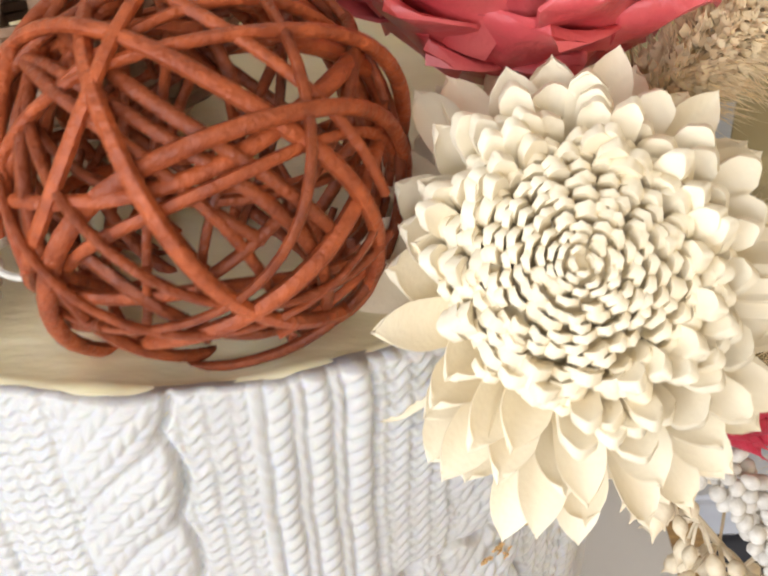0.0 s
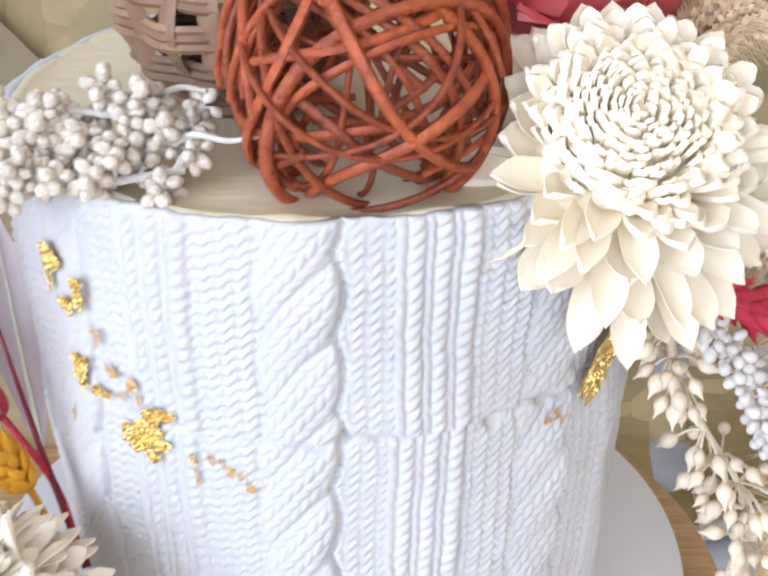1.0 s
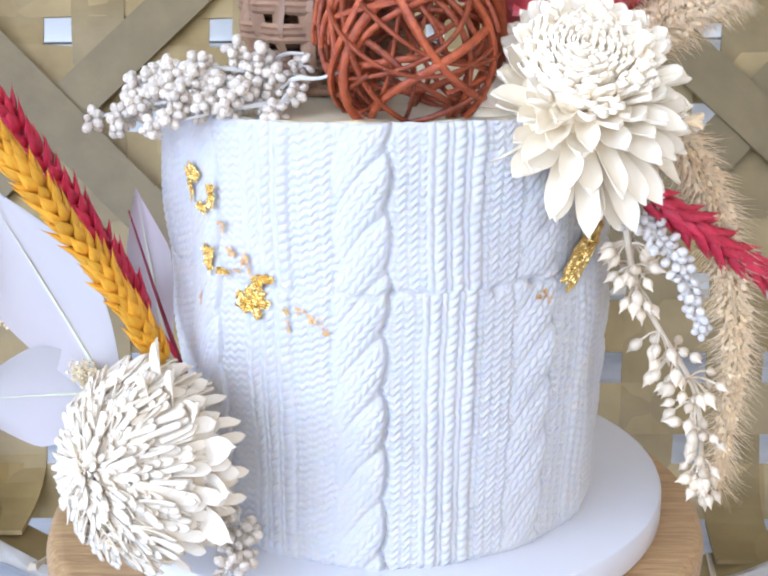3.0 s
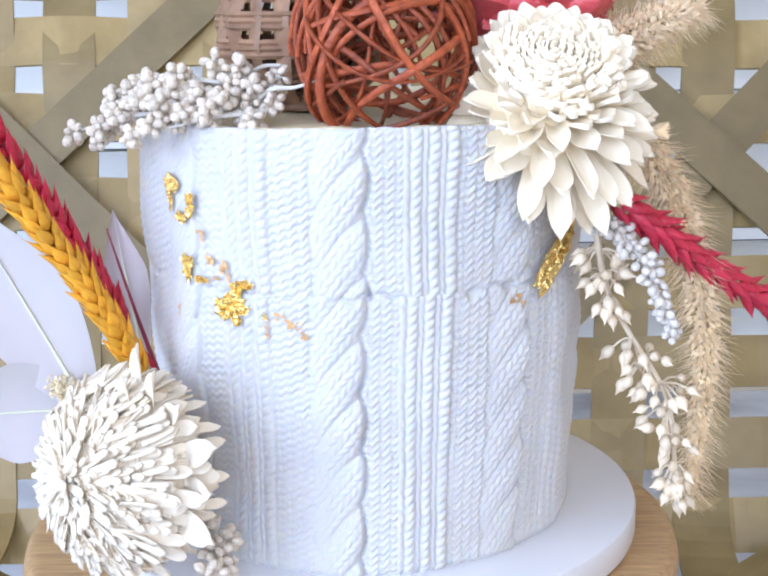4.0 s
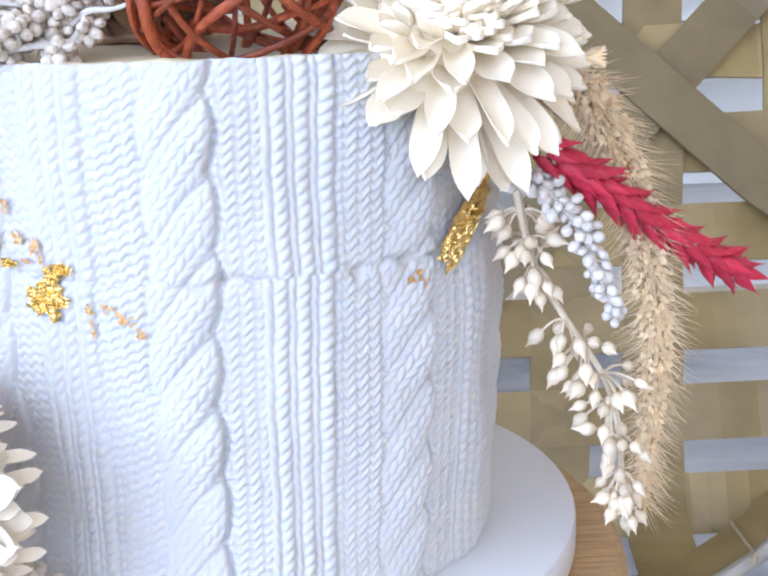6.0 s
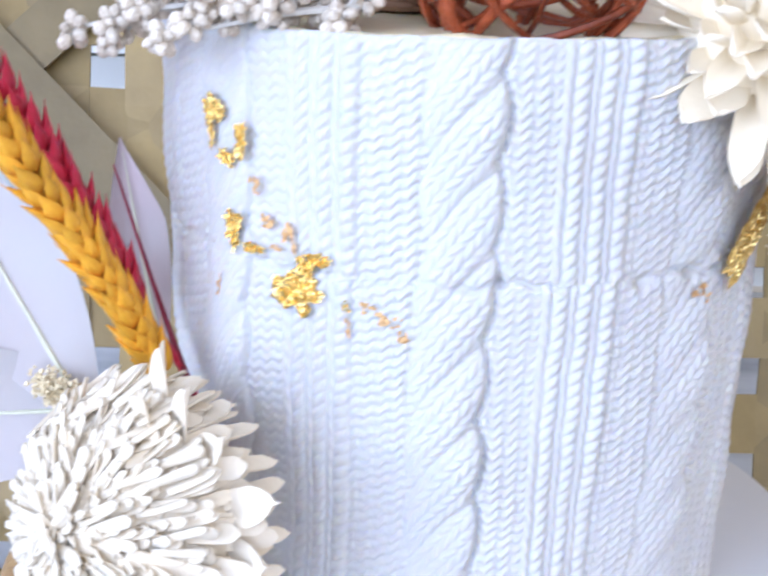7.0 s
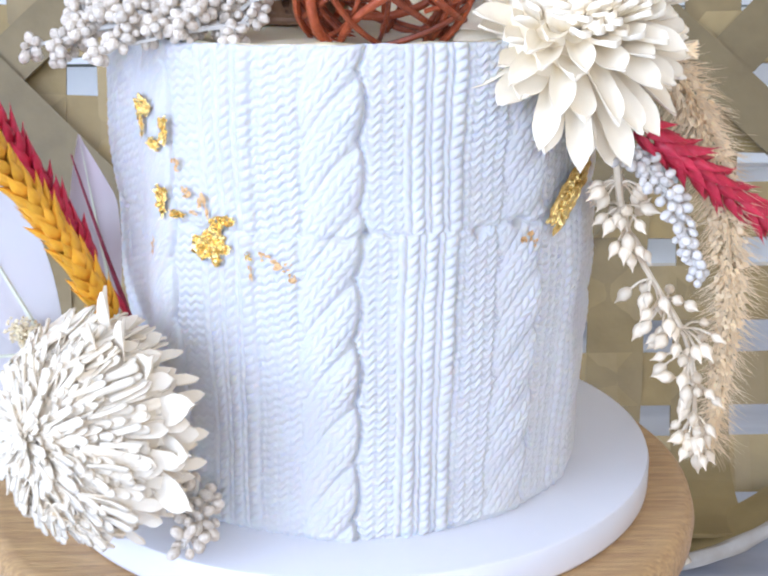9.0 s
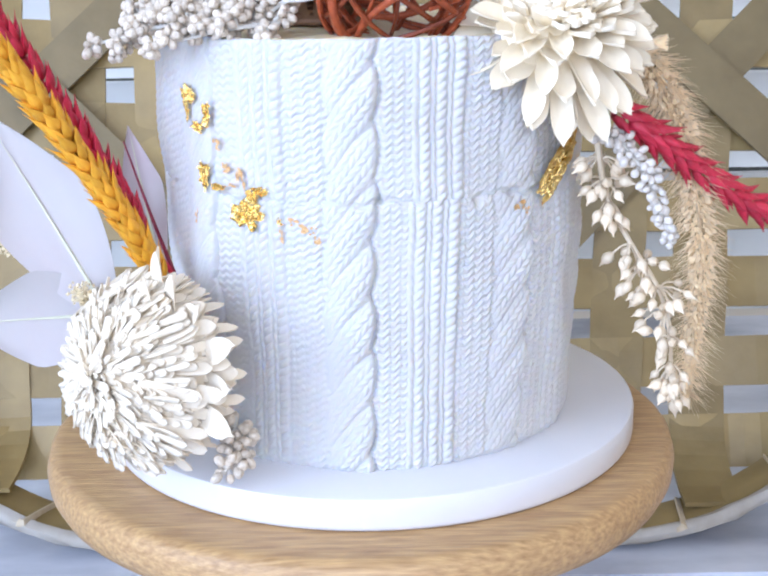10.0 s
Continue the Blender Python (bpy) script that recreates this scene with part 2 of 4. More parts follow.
X0, X1, Y0, Y1, Z0, Z1 = -1.6, 1.25, -2.5, 1.2, -1.12, 1.5
structure("floor", box_mesh("floor", (X0 - .1, Y0 - .1, Z0 - .05), (X1 + .1, Y1 + .1, Z0), FLOOR), "plain oak floor of the room", "floor")
structure("ceiling", box_mesh("ceiling", (X0 - .1, Y0 - .1, Z1), (X1 + .1, Y1 + .1, Z1 + .05), CEIL), "plain white painted ceiling", "ceiling")
# unseen wall, set close and tan to throw warm light on the right side
structure("bounce_wall_east", box_mesh("bounce_wall_east", (X1, Y0, Z0), (X1 + .1, Y1, Z1), TAN_BOUNCE), "unseen tan wall added for warm bounce", "wall")


def wall_with_opening(name, axis, at, span, opening, thick=0.1):
    """A wall across x ('y' plane) or y ('x' plane) round one window opening."""
    (a0, a1), (b0, b1, c0, c1) = span, opening
    bm = bmesh.new()
    for lo, hi in (((a0, Z0), (b0, Z1)), ((b1, Z0), (a1, Z1)), ((b0, Z0), (b1, c0)), ((b0, c1), (b1, Z1))):
        g = bmesh.ops.create_cube(bm, size=1)["verts"]
        for v in g:
            u, w, d = (lo[0] + hi[0]) / 2 + v.co.x * (hi[0] - lo[0]), (lo[1] + hi[1]) / 2 + v.co.z * (hi[1] - lo[1]), at - thick / 2 + v.co.y * thick
            v.co = (u, d, w) if axis == "y" else (d, u, w)
    return bm_mesh(name, bm, WALL, False)


structure("wall_north", wall_with_opening("wall_north", "y", Y1 + 0.1, (X0 - 0.1, X1 + 0.1), (-0.8, 0.8, -0.17, 0.9)), "warm white wall with the blind's window opening", "wall")
structure("wall_west", wall_with_opening("wall_west", "x", X0, (Y0, Y1), (-2.20, -0.60, -0.05, 1.42)), "unseen warm white wall with a window opening for its lamp", "wall")
# this opening is invented for the front fill
structure("wall_south", wall_with_opening("wall_south", "y", Y0, (X0, X1), (-0.95, 0.75, 0.20, 1.45)), "unseen warm white wall with a window opening for its lamp", "wall")

# marble ledge behind, the shade strip under it, and the counter in front
structure("marble_ledge", box_mesh("marble_ledge", (-1.2, 0.172, -0.205), (1.2, 0.66, -0.178), MARBLE, 0.003), "white marble ledge with soft grey veins", "ledge")
# a near-black box plays the shaded gap at the ledge's front edge
structure("ledge_gap_shade", box_mesh("ledge_gap_shade", (-1.2, 0.05, -0.245), (1.2, 0.66, -0.205), DARK, 0.004), "dark strip standing in for the shade under the marble ledge", "counter")
# unseen counter, made pale to reflect light up onto the flowers and cake
structure("bounce_counter", box_mesh("bounce_counter", (-1.2, -0.75, -0.245), (1.2, 0.05, -0.205), MARBLE, 0.004), "unseen pale marble counter under the stand, added for bounce", "counter")
structure("counter_base", box_mesh("counter_base", (-1.15, -0.70, Z0), (1.15, 0.64, -0.245), WALL), "plain painted counter base", "counter")

# ---- white blind behind the tray ----
blind = thing("window_blind", (0, 0.72, 0.0), "closed white horizontal slat blind behind the tray", "blind")
slat_me = box_mesh("blind_slat", (-0.85, -0.0015, -0.0245), (0.85, 0.0015, 0.0245), BLIND, 0.001)
for i in range(24):
    part("blind_slat", slat_me, blind, pose(0, 0, -0.17 + 0.047 * i, 20, 0, 0))
part("head_rail", box_mesh("head_rail", (-0.86, -0.02, 0.95), (0.86, 0.02, 0.99), BLIND, 0.003), blind)
for x in (-0.6, 0.6):
    part("lift_cord", mesh_of("lift_cord", *tube([(x, -0.014, -0.178), (x, -0.014, 0.96)], 0.001), BLIND), blind)

# ---- woven tray, leaning back on the ledge ----
TRAY_Y, LEAN = 0.348, math.atan(0.446)
CL, SL = math.cos(LEAN), math.sin(LEAN)
RIM_U, RIM_LOW, RIM_HIGH, CORNER, DEPTH = 0.335, -0.213, 0.36, 0.20, 0.055


def tray_point(u, v, n):
    return Vector((u, TRAY_Y + SL * v - CL * n, CL * v + SL * n))


def rim_v(u):
    """The outline's lower and upper edge at u."""
    a = abs(u) - (RIM_U - CORNER)
    if a <= 0:
        return RIM_LOW, RIM_HIGH
    d = CORNER - math.sqrt(max(CORNER ** 2 - a * a, 0))
    return RIM_LOW + d, RIM_HIGH - d


def rim_u(v):
    a = max(RIM_LOW + CORNER - v, v - RIM_HIGH + CORNER)
    return RIM_U if a <= 0 else RIM_U - CORNER + math.sqrt(max(CORNER ** 2 - a * a, 0))


def strip(name, pts, across, width, material, parent, thick=0.0028, label=""):
    """A flat bent slat along pts; across: its direction of width at each point."""
    verts, faces = [], []
    n = len(pts)
    for i in range(n):
        t = (pts[min(i + 1, n - 1)] - pts[max(i - 1, 0)]).normalized()
        a = (across - t * across.dot(t)).normalized()
        nn = t.cross(a)
        for du, dn in ((-1, -1), (1, -1), (1, 1), (-1, 1)):
            verts.append(pts[i] + a * (du * width / 2) + nn * (dn * thick / 2))
    for i in range(n - 1):
        for k in range(4):
            l = (k + 1) % 4
            faces.append((i * 4 + k, i * 4 + l, i * 4 + 4 + l, i * 4 + 4 + k))
    faces.append((3, 2, 1, 0))
    faces.append(tuple((n - 1) * 4 + k for k in range(4)))
    return part(name, mesh_of(name, verts, faces, material, False), parent, None, label)


def bent(lo, hi, fn):
    """Samples from edge to edge; ends rise from the base to the rim's depth."""
    out = []
    for i in range(57):
        s = lo + (hi - lo) * i / 56
        e = min(s - lo, hi - s)
        rise = DEPTH * max(0.0, 1 - e / 0.052) ** 2.2
        out.append((s, rise))
    return [fn(s, r) for s, r in out]


tray = thing("woven_tray", tray_point(0, RIM_LOW, 0), "large olive-tan woven bamboo tray with pale rim, leaning on the marble", "tray")
tray_inv = Matrix.Translation(-tray.matrix_basis.translation)
# place, width and slant of each slat
COLUMNS = [(-0.291, .030, -.05), (-0.245, .034, -.044), (-0.191, .035, -.044), (-0.139, .034, -.02), (-0.092, .034, 0), (-0.046, .034, 0), (0.0, .034, 0), (0.046, .034, 0), (0.092, .034, .02), (0.163, .034, .085), (0.2155, .035, .078), (0.301, .034, .05)]
ROWS = [(-0.157, .034, 0), (-0.106, .032, 0), (-0.054, .033, 0), (-0.003, .034, 0), (0.0535, .035, -.010), (0.1105, .033, -.018), (0.1635, .034, -.018), (0.214, .034, 0), (0.262, .034, 0), (0.312, .034, 0)]
for i, (u, w, slant) in enumerate(COLUMNS):
    lo, hi = rim_v(u)
    side = lambda q: max(-rim_u(q) + 0.008, min(rim_u(q) - 0.008, u + slant * q))
    pts = bent(lo, hi, lambda s, r: tray_point(side(s), s, r + 0.0022 * math.cos(math.pi * ((s + 0.157) / 0.052 + i))))
    strip("vertical_slat", [tray_inv @ p for p in pts], Vector((1, 0, 0)), w, SLAT, tray)
for j, (v, w, slant) in enumerate(ROWS):
    hu = rim_u(v)
    pts = bent(-hu, hu, lambda s, r: tray_point(s, v + slant * s, r - 0.0022 * math.cos(math.pi * ((s + 0.248) / 0.05 + j))))
    strip("horizontal_slat", [tray_inv @ p for p in pts], Vector((0, SL, CL)), w, SLAT, tray)
for sgn in (-1, 1):
    for cu in (-0.2225, 0.2225):
        # diagonal through (cu, 0.08)
        ts = [t / 400 for t in range(-240, 241)]
        inside = [t for t in ts if abs(cu + t) < RIM_U - 0.012 and rim_v(cu + t)[0] + 0.012 < 0.08 + sgn * t < rim_v(cu + t)[1] - 0.012]
        lo, hi = min(inside), max(inside)
        pts = bent(lo, hi, lambda s, r: tray_point(cu + s, 0.08 + sgn * s, r * 0.9 + (0.0075 if sgn > 0 else 0.011)))
        strip("diagonal_slat", [tray_inv @ p for p in pts], Vector((1, -sgn * SL, -sgn * CL)), 0.031, SLAT_DIAG, tray)


def rim_loop(n_off, inset, k=120):
    out = []
    hu, hv, c = RIM_U - inset, (RIM_HIGH - RIM_LOW) / 2 - inset, CORNER - inset
    mid = (RIM_HIGH + RIM_LOW) / 2
    for cx, cy, a0 in ((hu - c, hv - c, 0), (-hu + c, hv - c, 90), (-hu + c, -hv + c, 180), (hu - c, -hv + c, 270)):
        for i in range(k // 4):
            a = radians(a0 + 90 * i / (k // 4 - 1))
            out.append(tray_inv @ tray_point(cx + c * math.cos(a), mid + cy + c * math.sin(a), n_off))
    return out


outer, inner = rim_loop(0.060, 0.0), rim_loop(0.030, 0.014)
verts, faces = [], []
for i, (a, b) in enumerate(zip(outer, inner)):
    for j in range(7):
        verts.append(a.lerp(b, j / 6) + tray_inv.to_3x3() @ Vector((0, -CL, SL)) * (0.004 * math.sin(math.pi * j / 6)))
n = len(outer)
for i in range(n):
    for j in range(6):
        faces.append((i * 7 + j, i * 7 + j + 1, ((i + 1) % n) * 7 + j + 1, ((i + 1) % n) * 7 + j))
part("rim_band", mesh_of("rim_band", verts, faces, SLAT), tray, None, "wide brown bent band inside the rim")
rim_part = part("rim_tube", mesh_of("rim_tube", *tube(rim_loop(0.060, -0.001), 0.0045, 8, True, wobble=0.5), RIM), tray, None, "pale bleached rattan rim")
lash_paths = []
for i in range(4, n, 6):
    a, b = outer[i], inner[i]
    nn = Vector((0, -CL, SL))
    skew = (outer[(i + 1) % n] - outer[i - 1]).normalized() * 0.008
    lash_paths.append([a - nn * 0.004 - skew, a + nn * 0.006, a.lerp(b, 0.5) + nn * 0.0065 + skew * 0.5, b + nn * 0.003 + skew])
for p in lash_paths:
    part("binding", mesh_of("binding", *tube(spline(p, 8), 0.0026, 5, flat=0.4), CORD), rim_part, None, "tan rattan binding")

# ---- wooden stand and white board ----
stand = thing("cake_stand", (-0.006, 0.004, -0.205), "round mango wood cake stand with worn edge", "cake stand")
part("top", mesh_of("stand_top", *lathe([(0.02, 0.1715), (0.108, 0.1725), (0.116, 0.1735), (0.1215, 0.1765), (0.1238, 0.181), (0.1242, 0.186), (0.1228, 0.1908), (0.1205, 0.1928), (0.1175, 0.193), (0.05, 0.193)], 128), WOOD), stand)
part("pedestal", mesh_of("pedestal", *lathe([(0.07, 0.0), (0.07, 0.008), (0.055, 0.016), (0.026, 0.03), (0.02, 0.06), (0.02, 0.11), (0.027, 0.145), (0.045, 0.1715)], 64), WOOD), stand)

board = thing("cake_board", (-0.001, 0.006, -0.012), "white foil-covered round cake board on the stand", "cake board")
part("drum", mesh_of("drum", *lathe([(0.05, 0.0002), (0.1025, 0.0002), (0.1033, 0.001), (0.1035, 0.0022), (0.1035, 0.0102), (0.1030, 0.0116), (0.1020, 0.012), (0.06, 0.012)], 160), BOARD), board)

# ---- the knitted cake ----
H, R_MID, TAPER, SEAM = 0.147, 0.0775, 0.0573, 0.0945
DEG = R_MID * math.pi / 180


def cake_r(z):
    return R_MID * (1 + TAPER * (z / H - 0.5))


def frac(a):
    return a - np.floor(a)


def knit(th, z):
    """Height of the knitted relief at an angle (degrees, 0 in front, to the right) and height."""
    low = z < SEAM
    th = th + np.where(low, 0.9 + 1.2 * (SEAM - z) / SEAM, 0.0) + 0.14 * np.sin(z * 120) + 0.10 * np.sin(z * 410 + th * 0.2)
    z = z + 0.0006 * np.sin(th * 0.31) + np.where(low, 0.0013, 0.0)
    rel = np.mod(th - 16.7 + 22, 44) - 22
    x = rel * DEG
    h = np.zeros_like(x)
    # purl ground: interlocking slanted dashes in wavy rows
    cw = 0.0037
    col = np.floor(x / cw + 100)
    lu = 2 * frac(x / cw + 100) - 1
    row = z / 0.0026 - 0.24 * np.sin(np.pi * lu) - 0.12 * lu + 0.5 * np.mod(col, 2) + 0.35 * np.sin(col * 12.9)
    rid = np.floor(row)
    jit = frac(np.sin(col * 12.9898 + rid * 78.233) * 43758.5)
    dash = 0.42 + 0.58 * np.sqrt(np.clip(1 - np.abs(lu) ** 2.4, 0, 1))
    h += 0.00092 * np.abs(np.sin(np.pi * row)) ** 0.7 * dash * (0.75 + 0.45 * jit)
    # ribs: rope columns between narrow plain ones
    pos = (x + 0.0093) / 0.0186
    m = (pos > 0) & (pos < 1)
    edges = [0, .14, .34, .44, .64, .74, .96]
    for k in range(6):
        a, b = edges[k], edges[k + 1]
        inn = m & (pos >= a) & (pos < b)
        u = 2 * (pos - a) / (b - a) - 1
        dome = np.sqrt(np.clip(1 - u * u, 0, 1))
        if k % 2 == 1 or k == 5:
            s = frac(z / 0.0030 - 0.40 * u + 0.3 * k)
            hh = 0.0021 * dome * (0.45 + 0.55 * np.sin(np.pi * s) ** 0.6)
        else:
            hh = 0.0014 * dome * (0.85 + 0.15 * np.sin(2 * np.pi * (z / 0.0036 + 0.3 * u)))
        h = np.where(inn, hh, h)
    # cables: strands that climb to the right
    u = ((np.mod(th - 16.7, 44) - 22) * DEG - 0.0011) / 0.0087
    p = 0.0188
    ph = z / p - 0.54 * u + 0.09 * u * u
    s = frac(ph)
    scal = 1 - 0.26 * (1 - np.abs(np.sin(np.pi * (z / p - 0.47 * np.sign(u)))) ** 0.7)
    mc = np.abs(u) < scal
    uu = np.clip(np.abs(u) / scal, 0, 1)
    body = np.sqrt(np.clip(1 - uu ** 3.0, 0, 1)) * (1 - (0.60 + 0.30 * u) * (1 - np.sin(np.pi * s) ** 0.62)) * (0.62 + 0.38 * u)
    xc = u * 0.0087
    along, across = 0.79 * z + 0.61 * xc, 0.61 * z - 0.79 * xc
    cell = across / 0.0023
    lc = 2 * frac(cell) - 1
    sgn = np.where(np.mod(np.floor(cell), 2) > 0, 1, -1)
    stitch = np.sqrt(np.clip(1 - lc * lc, 0, 1)) * (0.35 + 0.65 * np.abs(np.sin(np.pi * (along / 0.0036 + 0.42 * sgn * lc + 0.25 * sgn))) ** 0.7)
    hc = 0.0024 * body + 0.00105 * stitch * (0.3 + 0.7 * body) - 0.0005 * np.exp(-((np.minimum(s, 1 - s)) / 0.05) ** 2) * np.clip(0.45 + 0.55 * u, 0, 1)
    h = np.where(mc, np.maximum(hc, -0.0003), h)
    h -= 0.0019 * np.exp(-((u - scal - 0.05) / 0.075) ** 2) * (u > 0) + 0.0004 * np.exp(-((u + scal + 0.06) / 0.08) ** 2) * (u < 0)
    h -= np.where(th > 0, 0.0009, 0.0004) * np.exp(-((pos - 0.985) / 0.022) ** 2)
    return h


def fondant_side():
    th = np.concatenate([np.arange(-180, -96, 3.0), np.arange(-96, 96, 0.26), np.arange(96, 180, 3.0)])
    zs = np.linspace(0, H, 420)
    TH, Z = np.meshgrid(th, zs)
    h = knit(TH, Z)
    rng = np.random.RandomState(3)
    soft = np.zeros_like(h)
    for _ in range(26):
        a, b, c = rng.uniform(-14, 14), rng.uniform(-160, 160), rng.uniform(0, 6)
        soft += np.sin(np.round(a) * np.radians(TH) + b * Z + c)
    # relief is lowered to the left in place of bright light washing it out
    h *= np.clip(0.90 + 0.05 * soft, 0.45, 1.2) * (1 - 0.42 * np.clip((-TH - 6) / 45, 0, 1))
    # the joint between the two wrapped bands
    line = SEAM + 0.0006 * np.sin(TH * 0.4) + 0.0005 * np.sin(TH * 1.3 + 1)
    open_ = np.clip(0.75 + 0.9 * np.sin(TH * 0.165 + 1.1), 0.25, 1.3)
    h -= 0.0010 * open_ * np.exp(-((Z - line) / 0.0009) ** 2)
    for a, s in ((2.0, 0.9), (27.5, 1.6), (38.0, 1.3)):
        h -= 0.0022 * np.exp(-((TH - a) / s) ** 2 - ((Z - line) / 0.0017) ** 2)
    h -= 0.0012 * np.clip((0.0022 - Z) / 0.0022, 0, 1) + 0.0004 * np.clip((Z - H + 0.0012) / 0.0012, 0, 1)
    r = R_MID * (1 + TAPER * (Z / H - 0.5)) - 0.0011 + h + 0.00012 * soft
    zz = Z * (1 + 0.0018 * np.sin(np.radians(TH) * 5 + 1) * (Z / H) + 0.0012 * np.sin(np.radians(TH) * 23) * (Z / H) + 0.0006 * np.sin(np.radians(TH) * 71) * (Z / H))
    X, Y = r * np.sin(np.radians(TH)), -r * np.cos(np.radians(TH))
    n, k = len(th), len(zs)
    verts = np.stack([X, Y, zz], -1).reshape(-1, 3)
    lip = np.stack([(cake_r(H) - 0.0042) * np.sin(np.radians(th)), -(cake_r(H) - 0.0042) * np.cos(np.radians(th)), zz[-1] - 0.0003], -1)
    low = lip - np.array([0, 0, 0.009])
    verts = np.concatenate([verts, lip, low])
    i = np.arange(n)
    j = (i + 1) % n
    faces = np.concatenate([np.stack([a * n + i, a * n + j, (a + 1) * n + j, (a + 1) * n + i], -1) for a in range(k + 1)])
    me = bpy.data.meshes.new("fondant_wrap")
    me.vertices.add(len(verts))
    me.vertices.foreach_set("co", verts.astype(np.float32).ravel())
    me.loops.add(faces.size)
    me.loops.foreach_set("vertex_index", faces.astype(np.int32).ravel())
    me.polygons.add(len(faces))
    me.polygons.foreach_set("loop_start", np.arange(0, faces.size, 4, dtype=np.int32))
    me.polygons.foreach_set("use_smooth", np.ones(len(faces), dtype=bool))
    me.materials.append(FONDANT)
    me.update(calc_edges=True)
    me.validate()
    return me


cake = thing("cake", (0, 0, 0.0), "tall round cake wrapped in white cable-knit fondant on a white board", "cake")
part("fondant_wrap", fondant_side(), cake, None, "white fondant moulded as cable knit")
me_v, me_f = [], []
EDGE = [(0.0770, 0.1405), (0.0773, 0.1450), (0.0770, 0.1466), (0.0760, 0.1472), (0.0745, 0.1468)] + [(0.0735 * (1 - k / 13), 0.1463) for k in range(13)]
for k, (r, z) in enumerate(EDGE):
    for i in range(128):
        a = 2 * math.pi * i / 128
        x, y = r * math.cos(a), r * math.sin(a)
        wave = noise.noise(Vector((x * 60, y * 25, 0)))
        rag = noise.noise(Vector((math.cos(a) * 9, math.sin(a) * 9, 3)))
        f = 1 - 0.006 * max(rag, -0.3) if k < 5 else 1
        me_v.append((x * f, y * f, z + 0.0009 * wave + (0.0008 * rag if 0 < k < 5 else 0)))
for k in range(len(EDGE) - 1):
    for i in range(128):
        l = (i + 1) % 128
        me_f.append((k * 128 + i, k * 128 + l, (k + 1) * 128 + l, (k + 1) * 128 + i))
me_f.append(tuple((len(EDGE) - 1) * 128 + i for i in range(128)))
part("buttercream_top", mesh_of("buttercream_top", me_v, me_f, BUTTERCREAM), cake, None, "ivory buttercream top with knife marks")

# ---- willow ball on the cake ----
def willow_ball():
    rnd = random.Random(11)
    c = Vector((0.008, -0.0530, 0.1690))
    ball = thing("willow_ball", c, "open red-brown willow ball woven from bent twigs", "wicker ball")
    for i in range(37):
        z = 1 - 2 * (i + 0.5) / 37
        a = 2.399963 * i + rnd.uniform(-0.5, 0.5)
        axis = Vector((math.sqrt(1 - z * z) * math.cos(a), math.sqrt(1 - z * z) * math.sin(a), z + rnd.uniform(-0.3, 0.3))).normalized()
        off = rnd.uniform(-0.45, 0.45) * 0.029
        R = 0.0292 - (0.0034 if i % 3 == 0 else 0.0014 if i % 3 == 1 else 0.0)
        r = math.sqrt(max(R * R - off * off, 1e-6))
        m = frame_of(axis * off, axis)
        pts = []
        p1, p2 = rnd.uniform(0, 6), rnd.uniform(0, 6)
        full = rnd.uniform(0.72, 1.0)
        for k in range(49):
            w = 2 * math.pi * full * k / 48
            rr = r * (1 + 0.028 * math.sin(2 * w + p1) + 0.02 * math.sin(3 * w + p2))
            pts.append(m @ Vector((rr * math.cos(w), rr * math.sin(w), 0.0012 * math.sin(3 * w + p2))))
        t = rnd.uniform(0.0008, 0.0015)
        part("twig", mesh_of("twig", *tube(pts, lambda s: t * (1.05 - 0.3 * abs(2 * s - 1)), 8, wobble=0.06, flat=0.85), WICKER), ball)
    return ball


willow_ball()


# ---- brown woven rattan ball behind it ----
def rattan_ball():
    c = Vector((-0.020, -0.004, 0.173))
    ball = thing("rattan_ball", c, "brown woven rattan ball of flat strips behind the willow ball", "wicker ball")
    R = 0.0285
    for k in range(9):
        a = math.pi * k / 9
        pts = []
        for i in range(49):
            w = 2 * math.pi * i / 49
            r = R + 0.0010 * math.cos(9 * w + math.pi * k)
            pts.append(Vector((r * math.sin(w) * math.cos(a), r * math.sin(w) * math.sin(a), r * math.cos(w))))
        v, f = tube(pts, 0.0030, 6, True, flat=0.28)
        part("upright_strip", mesh_of("upright_strip", v, f, RATTAN), ball)
    for k in range(6):
        z = -0.8 + 1.6 * k / 5
        pts = []
        for i in range(72):
            w = 2 * math.pi * i / 72
            r = math.sqrt(1 - z * z) * (R + 0.0012 * math.cos(9 * w + math.pi * k))
            pts.append(Vector((r * math.cos(w), r * math.sin(w), z * R)))
        for d in (-0.0021, 0.0, 0.0021):
            part("woven_strip", mesh_of("woven_strip", *tube([p + Vector((0, 0, d)) for p in pts], 0.00115, 5, True), RATTAN), ball)
    return ball


rattan_ball()


